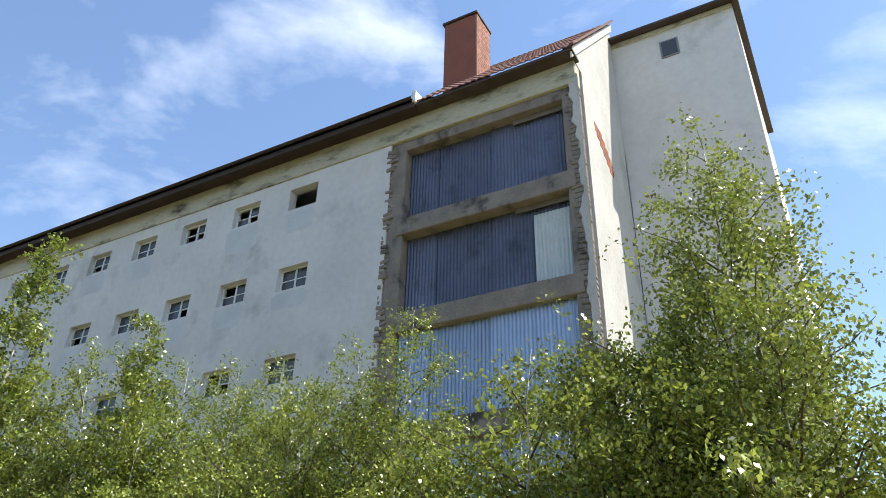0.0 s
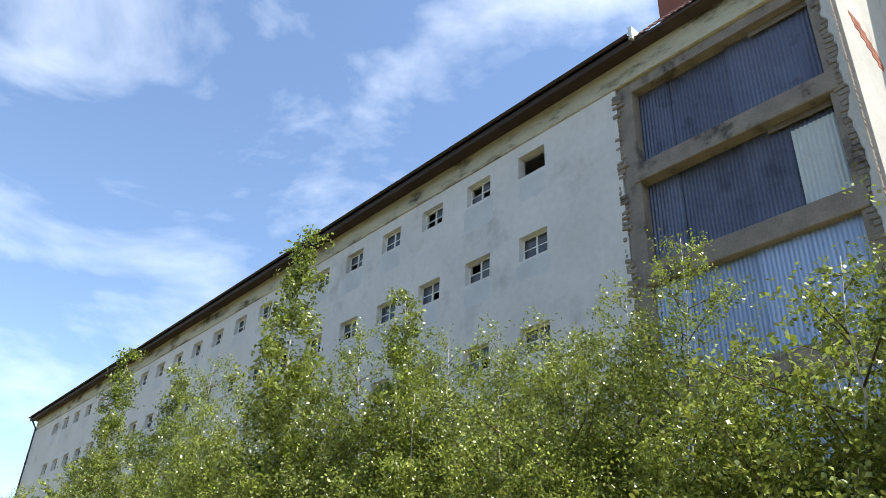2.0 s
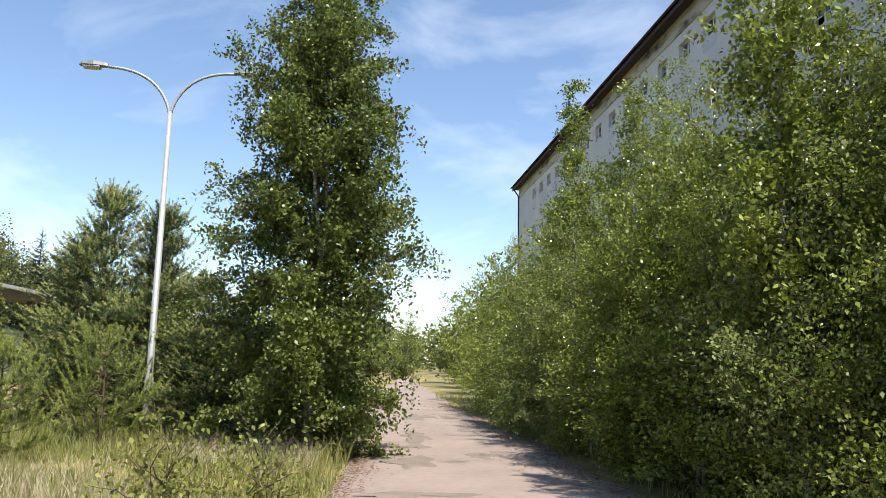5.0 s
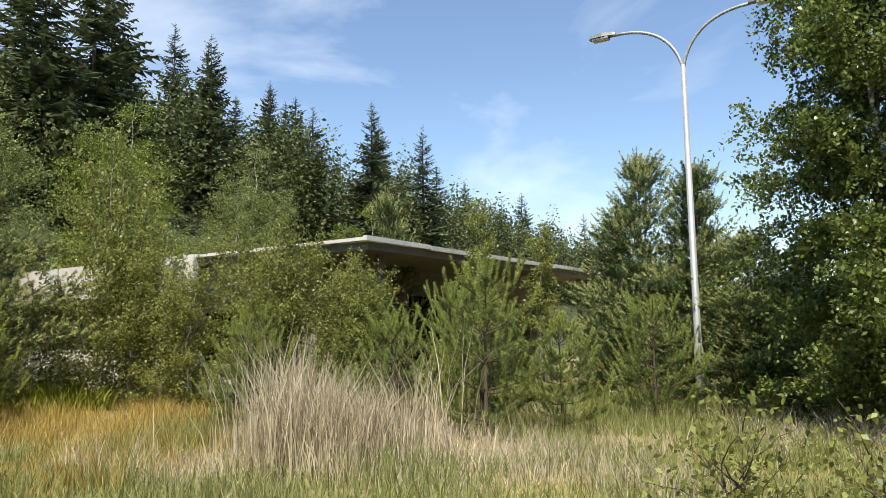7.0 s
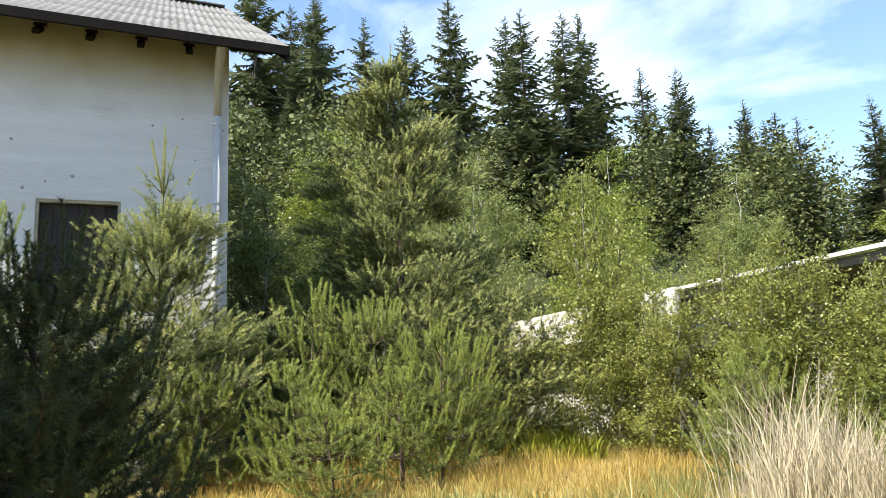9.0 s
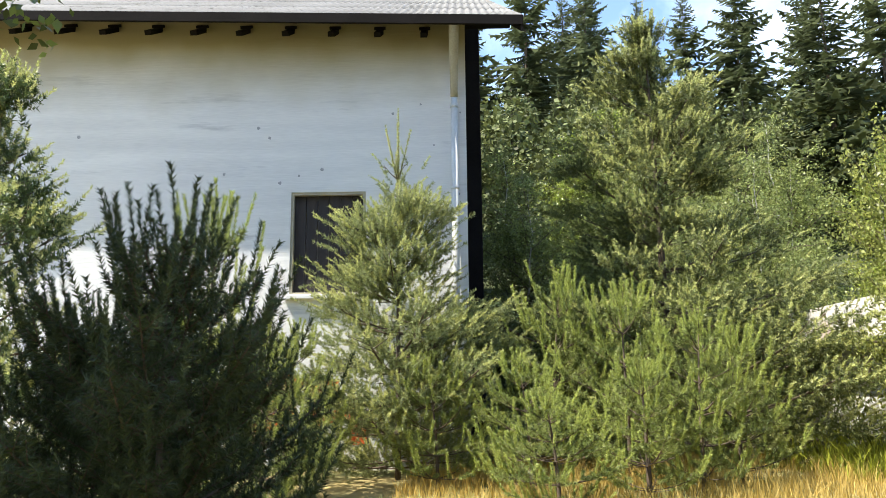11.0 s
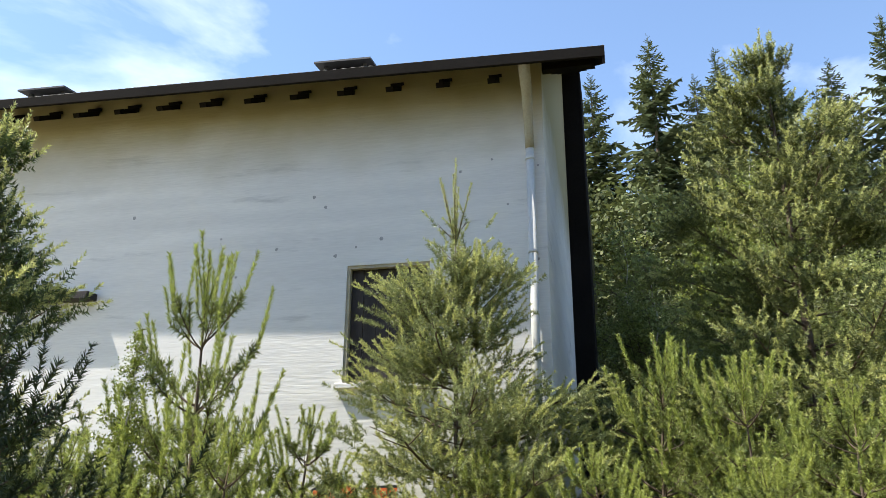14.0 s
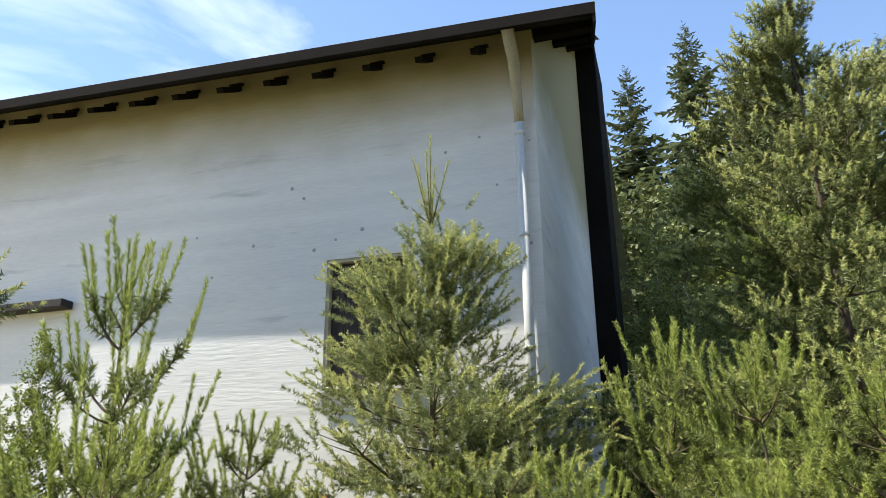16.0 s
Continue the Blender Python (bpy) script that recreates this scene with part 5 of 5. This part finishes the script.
for x, y, h in ((0.25, 8.9, 1.15), (0.85, 8.8, 1.1), (0.5, 8.5, 0.8), (1.05, 8.95, 0.8)):
    place(shrub, x, y, h / 1.15, rs.uniform(0, 6.28), "low light-green birch seedling shrub", "shrub", "shrubs in the grass", name="shrub")

# pines
young = [pine(200 + i, 2.6, 1.25, "needle_young", per=430, length=0.078, width=0.010, whorl=0.44, rise=12, power=0.6, branches=5, candles=0.52, subs=3, inner=0.2) for i in range(2)]
mid_pine = bough_pine(210, 5.1, 1.9, "needle_mid", whorl=0.42, boughs=7, pads=7, shoots=9, spread=0.28, per=170, length=0.078, width=0.017, power=0.85, trunk_r=0.07, shoot=0.28, low=0.03)
large_pine = bough_pine(220, 10.5, 4.9, "needle", whorl=0.85, boughs=8, pads=10, shoots=16, spread=0.36, per=150, length=0.09, width=0.021, shoot=0.34, low=0.02, lead=3.6, power=0.88)
open_pine = bough_pine(230, 6.0, 2.4, "needle_grey", whorl=0.5, boughs=7, pads=11, shoots=8, spread=0.25, per=280, length=0.07, width=0.012, trunk_r=0.055, shoot=0.36, power=0.78, low=0.04, lead=3.3, bare=0.82)
# needles and tips both take the colour with the shade painted in
near_pine = pine(240, 2.6, 1.7, "needle_shaded", per=380, length=0.07, width=0.008, whorl=0.30, rise=16, subs=4, power=0.6, branches=7, candles=0.46, tip="needle_shaded")
for x, y, h, r, k in ((-4.6, 14.6, 2.75, 1.0, 0), (-3.7, 15.4, 1.9, 0.8, 1), (-8.45, 13.5, 1.95, 0.8, 1), (-6.2, 14.4, 1.95, 0.85, 0), (-7.3, 15.4, 2.35, 0.9, 1), (-5.6, 16.2, 2.5, 0.9, 1), (-6.8, 17.2, 2.6, 0.9, 0), (-9.6, 14.8, 2.2, 0.9, 0),
                      (-14.3, 9.8, 3.4, 1.1, 0), (-13.0, 10.6, 2.9, 1.0, 1), (-15.6, 8.7, 4.0, 1.15, 1), (-12.2, 9.6, 2.0, 0.9, 0), (-14.2, 11.6, 2.6, 1.0, 0), (-11.0, 8.2, 1.6, 0.8, 1), (-12.6, 8.0, 2.2, 0.9, 1),
                      (-11.9, 3.45, 4.45, 1.05, 0), (-10.4, 4.6, 2.3, 0.8, 1), (-13.4, 2.6, 3.0, 1.0, 1), (-3.0, 17.8, 2.2, 0.9, 0), (-12.9, 4.3, 2.7, 0.95, 1), (-13.6, 6.6, 2.2, 0.9, 1), (-9.2, 4.0, 2.1, 0.8, 1)):
    place(young[k], x, y, r, rs.uniform(0, 6.28), "bushy young pine, bright green", "pine tree", "young pines", tall=h / 2.95 / r)
for x, y, h, r in ((-4.4, 21.7, 5.7, 1.0), (-2.9, 20.6, 5.0, 0.85), (-1.6, 20.0, 3.4, 0.8), (-10.9, 20.6, 5.3, 0.7), (-11.5, 0.3, 6.3, 1.05), (-5.6, 23.5, 4.8, 0.9), (-0.7, 19.8, 3.2, 0.8), (-3.4, 23.0, 4.8, 0.9), (0.3, 19.0, 2.6, 0.8)):
    place(mid_pine, x, y, r, rs.uniform(0, 6.28), "pine of middle height", "pine tree", "pines", tall=h / 5.2 / r)
place(large_pine, -18.2, 11.6, 0.96, 0.7, "large spreading pine beside the white hall", "pine tree")
place(open_pine, -15.0, 5.85, 1.0, 1.1, "open-crowned young pine before the white wall", "pine tree")
place(near_pine, -6.3, 5.0, 0.96, 0.3, "young pine near the path, shade put into its needle colour", "pine tree", "shaded pines")
place(near_pine, -7.5, 4.0, 0.8, 2.3, "young pine near the path, shade put into its needle colour", "pine tree", "shaded pines")

# broadleaf trees behind the hall
for x, y, h, r, k in ((-27.5, 12.5, 9.0, 1.9, 1), (-25.0, 16.5, 8.0, 1.7, 1), (-31.0, 15.0, 9.5, 2.0, 1), (-22.6, 15.2, 8.6, 1.3, 1), (-23.0, 20.0, 7.5, 1.6, 2), (-29.5, 9.4, 9.0, 1.9, 1), (-33.0, 20.5, 9.5, 2.0, 1), (-29.0, 25.0, 8.5, 1.9, 2), (-34.5, 13.5, 10.0, 2.0, 2), (-28.5, 31.0, 8.0, 1.9, 1), (-33.5, 36.0, 9.0, 2.0, 1), (-30.0, 43.0, 8.5, 2.0, 2), (-35.0, 28.5, 9.5, 2.0, 2), (-17.6, 9.3, 4.6, 0.75, 1), (-17.0, 10.6, 3.6, 0.75, 1)):
    place(bushy[k], x, y, r, rs.uniform(0, 6.28), "light green willow-like tree behind the hall", "tree", "trees behind the hall", tall=h / 5.5 / r)


# ---- wooded slope ----
def woods():
    kinds = [spruce_geometry(300 + i, 18, 4.6, step=0.62, per=12) for i in range(3)]
    meshes = [mesh_data("crown", k, np.arange(len(k)).reshape(-1, 3), "spruce") for k in kinds]
    rng = np.random.default_rng(31)

    def one(x, y, top, k, wide=1.0):
        g = float(ground_height(x, y))
        h = max(9.0, top + 1.5 - g)
        root = empty_thing("spruce_tree", x, y, g, "dark tall spruce on the slope", "spruce tree", "spruces on the slope")
        s = h / 18
        mesh_part("crown", meshes[k], root, "", Matrix.Rotation(rng.uniform(0, 6.28), 4, "Z") @ Matrix.Diagonal((s * wide, s * wide, s, 1)))
        tubes("trunk", [([(0, 0, -0.3), (0, 0, h * 0.9)], [0.22, 0.04])], "bark_brown", root)
    for i, (x, y, top) in enumerate(((-84.9, 115.7, 40.4), (-70.4, 63.4, 35.5), (-59, 62.4, 27.3), (-50.1, 30.9, 29), (-83.5, 22.6, 47.0), (-58.1, 12.5, 35.4), (-70, 17.3, 38.4), (-63.3, 111, 25.4), (-45, 33, 27), (-42, 28, 25), (-58.3, 21.6, 31.7), (-57.4, 25, 31.2), (-56, 28.5, 33.6), (-51, 38.2, 30.8), (-45.2, 43, 23.9), (-42.2, 46.4, 20.4), (-39.8, 48.8, 18.5), (-36.2, 51.9, 19), (-60.3, 7.8, 33.9), (-62, 18, 36))):
        one(x, y, top, i % 3)
    for i in range(190):
        x = -rng.uniform(38, 120)
        y = rng.uniform(-10, 170)
        g = float(ground_height(x, y))
        one(x, y, g + (rng.uniform(8.5, 15) if y > -0.85 * x else rng.uniform(5.5, 10.5)) * (1 - 0.2 * float(smoothstep(30, 120, y))), int(rng.integers(3)), rng.uniform(0.85, 1.25))
    # mixed wood in front of them and in between
    pts = []
    for i in range(320):
        x = -38 - 72 * rng.uniform(0, 1) ** 1.5
        y = rng.uniform(-5, 170)
        g = float(ground_height(x, y))
        h = rng.uniform(7, 12) if y > -0.85 * x else rng.uniform(5, 10)
        r = rng.uniform(2.0, 3.4)
        n = 1150 if x > -70 else 600
        a = unit(rng.normal(size=(n, 3))) * rng.uniform(0.55, 1.0, (n, 1))
        lump = 1 + 0.25 * np.sin(a[:, :1] * 5 + i) * np.cos(a[:, 1:2] * 4 + i)
        pts.append(a * lump * np.array([r, r, h * 0.5]) + np.array([x, y, g + h * 0.5]))
    pts = np.concatenate(pts)
    wood = new("mixed_wood", leaf_mesh("mixed_wood", pts, 0.36, "forest_leaf", rng, up=0.5))
    tagged(wood, "mixed green wood covering the slope", "woods", kind="stuff")
    far = []
    for i in range(160):
        x, y = rng.uniform(-60, 60), rng.uniform(120, 260)
        h, r, n = rng.uniform(6, 11), rng.uniform(2.5, 4), 260
        a = unit(rng.normal(size=(n, 3))) * rng.uniform(0.55, 1.0, (n, 1))
        far.append(a * np.array([r, r, h * 0.5]) + np.array([x, y, float(ground_height(x, y)) + h * 0.5]))
    fw = new("far_wood", leaf_mesh("far_wood", np.concatenate(far), 1.0, "forest_leaf", rng, up=0.5))
    tagged(fw, "distant green woods at the lane's end", "woods", kind="stuff")


woods()


# ---- grass ----
def scatter(rng, n, x0, x1, y0, y1, keep):
    xy = np.stack([rng.uniform(x0, x1, n), rng.uniform(y0, y1, n)], 1)
    return xy[keep(xy[:, 0], xy[:, 1])]


def patches(x, y, s, seed):
    return np.sin(x * s + seed) * np.sin(y * s * 1.1 + seed * 2) + 0.5 * np.sin(x * s * 2.3 + y * s * 1.7 + seed)


rg = np.random.default_rng(77)
left_edge = lambda y: 1.25 + 0.06 * np.maximum(0, y - 12) - 0.45 * np.maximum(0, 6 - y)
inside = lambda x, y: (x < left_edge(y)) & (np.hypot(x + 3, y - 7.5) > 0.0)
g1 = scatter(rg, 52000, -9.5, 1.5, 7.5, 24, lambda x, y: inside(x, y) & (patches(x, y, 0.8, 1) > -0.6))
blades("meadow_grass", g1, 0.42, 0.006, "grass_green", "tall green meadow grass", "grass")
g2 = scatter(rg, 45000, -19, -6, 6, 17, lambda x, y: (patches(x, y, 0.7, 2) > -0.9))
blades("dry_grass", g2, 0.38, 0.006, "grass_yellow", "dry golden grass", "grass", seed=6)
g3 = scatter(rg, 26000, -8.0, 1.0, 9.5, 17, lambda x, y: inside(x, y) & (patches(x, y, 0.9, 4) > 0.1))
blades("straw_grass", g3, 0.42, 0.005, "reed", "bleached straw grass", "grass", seed=7)
ctr = np.array([-5.0, 11.7])
g4 = ctr + rg.normal(size=(3600, 2)) * np.array([0.55, 0.5])
blades("reed_clump", g4, 1.35, 0.007, "reed", "pale bleached reeds standing tall", "reeds", lean=0.22, seed=8)
g5 = scatter(rg, 20000, -12, 1.0, 2, 10, lambda x, y: inside(x, y))
blades("short_grass", g5, 0.28, 0.006, "grass_green", "short mixed grass", "grass", seed=9)
g6 = scatter(rg, 9000, 5.3, 9.5, -3, 40, lambda x, y: x > 0)
blades("verge_grass", g6, 0.4, 0.007, "grass_green", "grass under the birches", "grass", seed=10)
g7 = scatter(rg, 2200, -17.5, -14.0, 13.2, 14.6, lambda x, y: x < 0)
blades("goldenrod", g7, 0.7, 0.02, "herb", "yellow-green herbs at the thicket's foot", "herbs", seed=12)
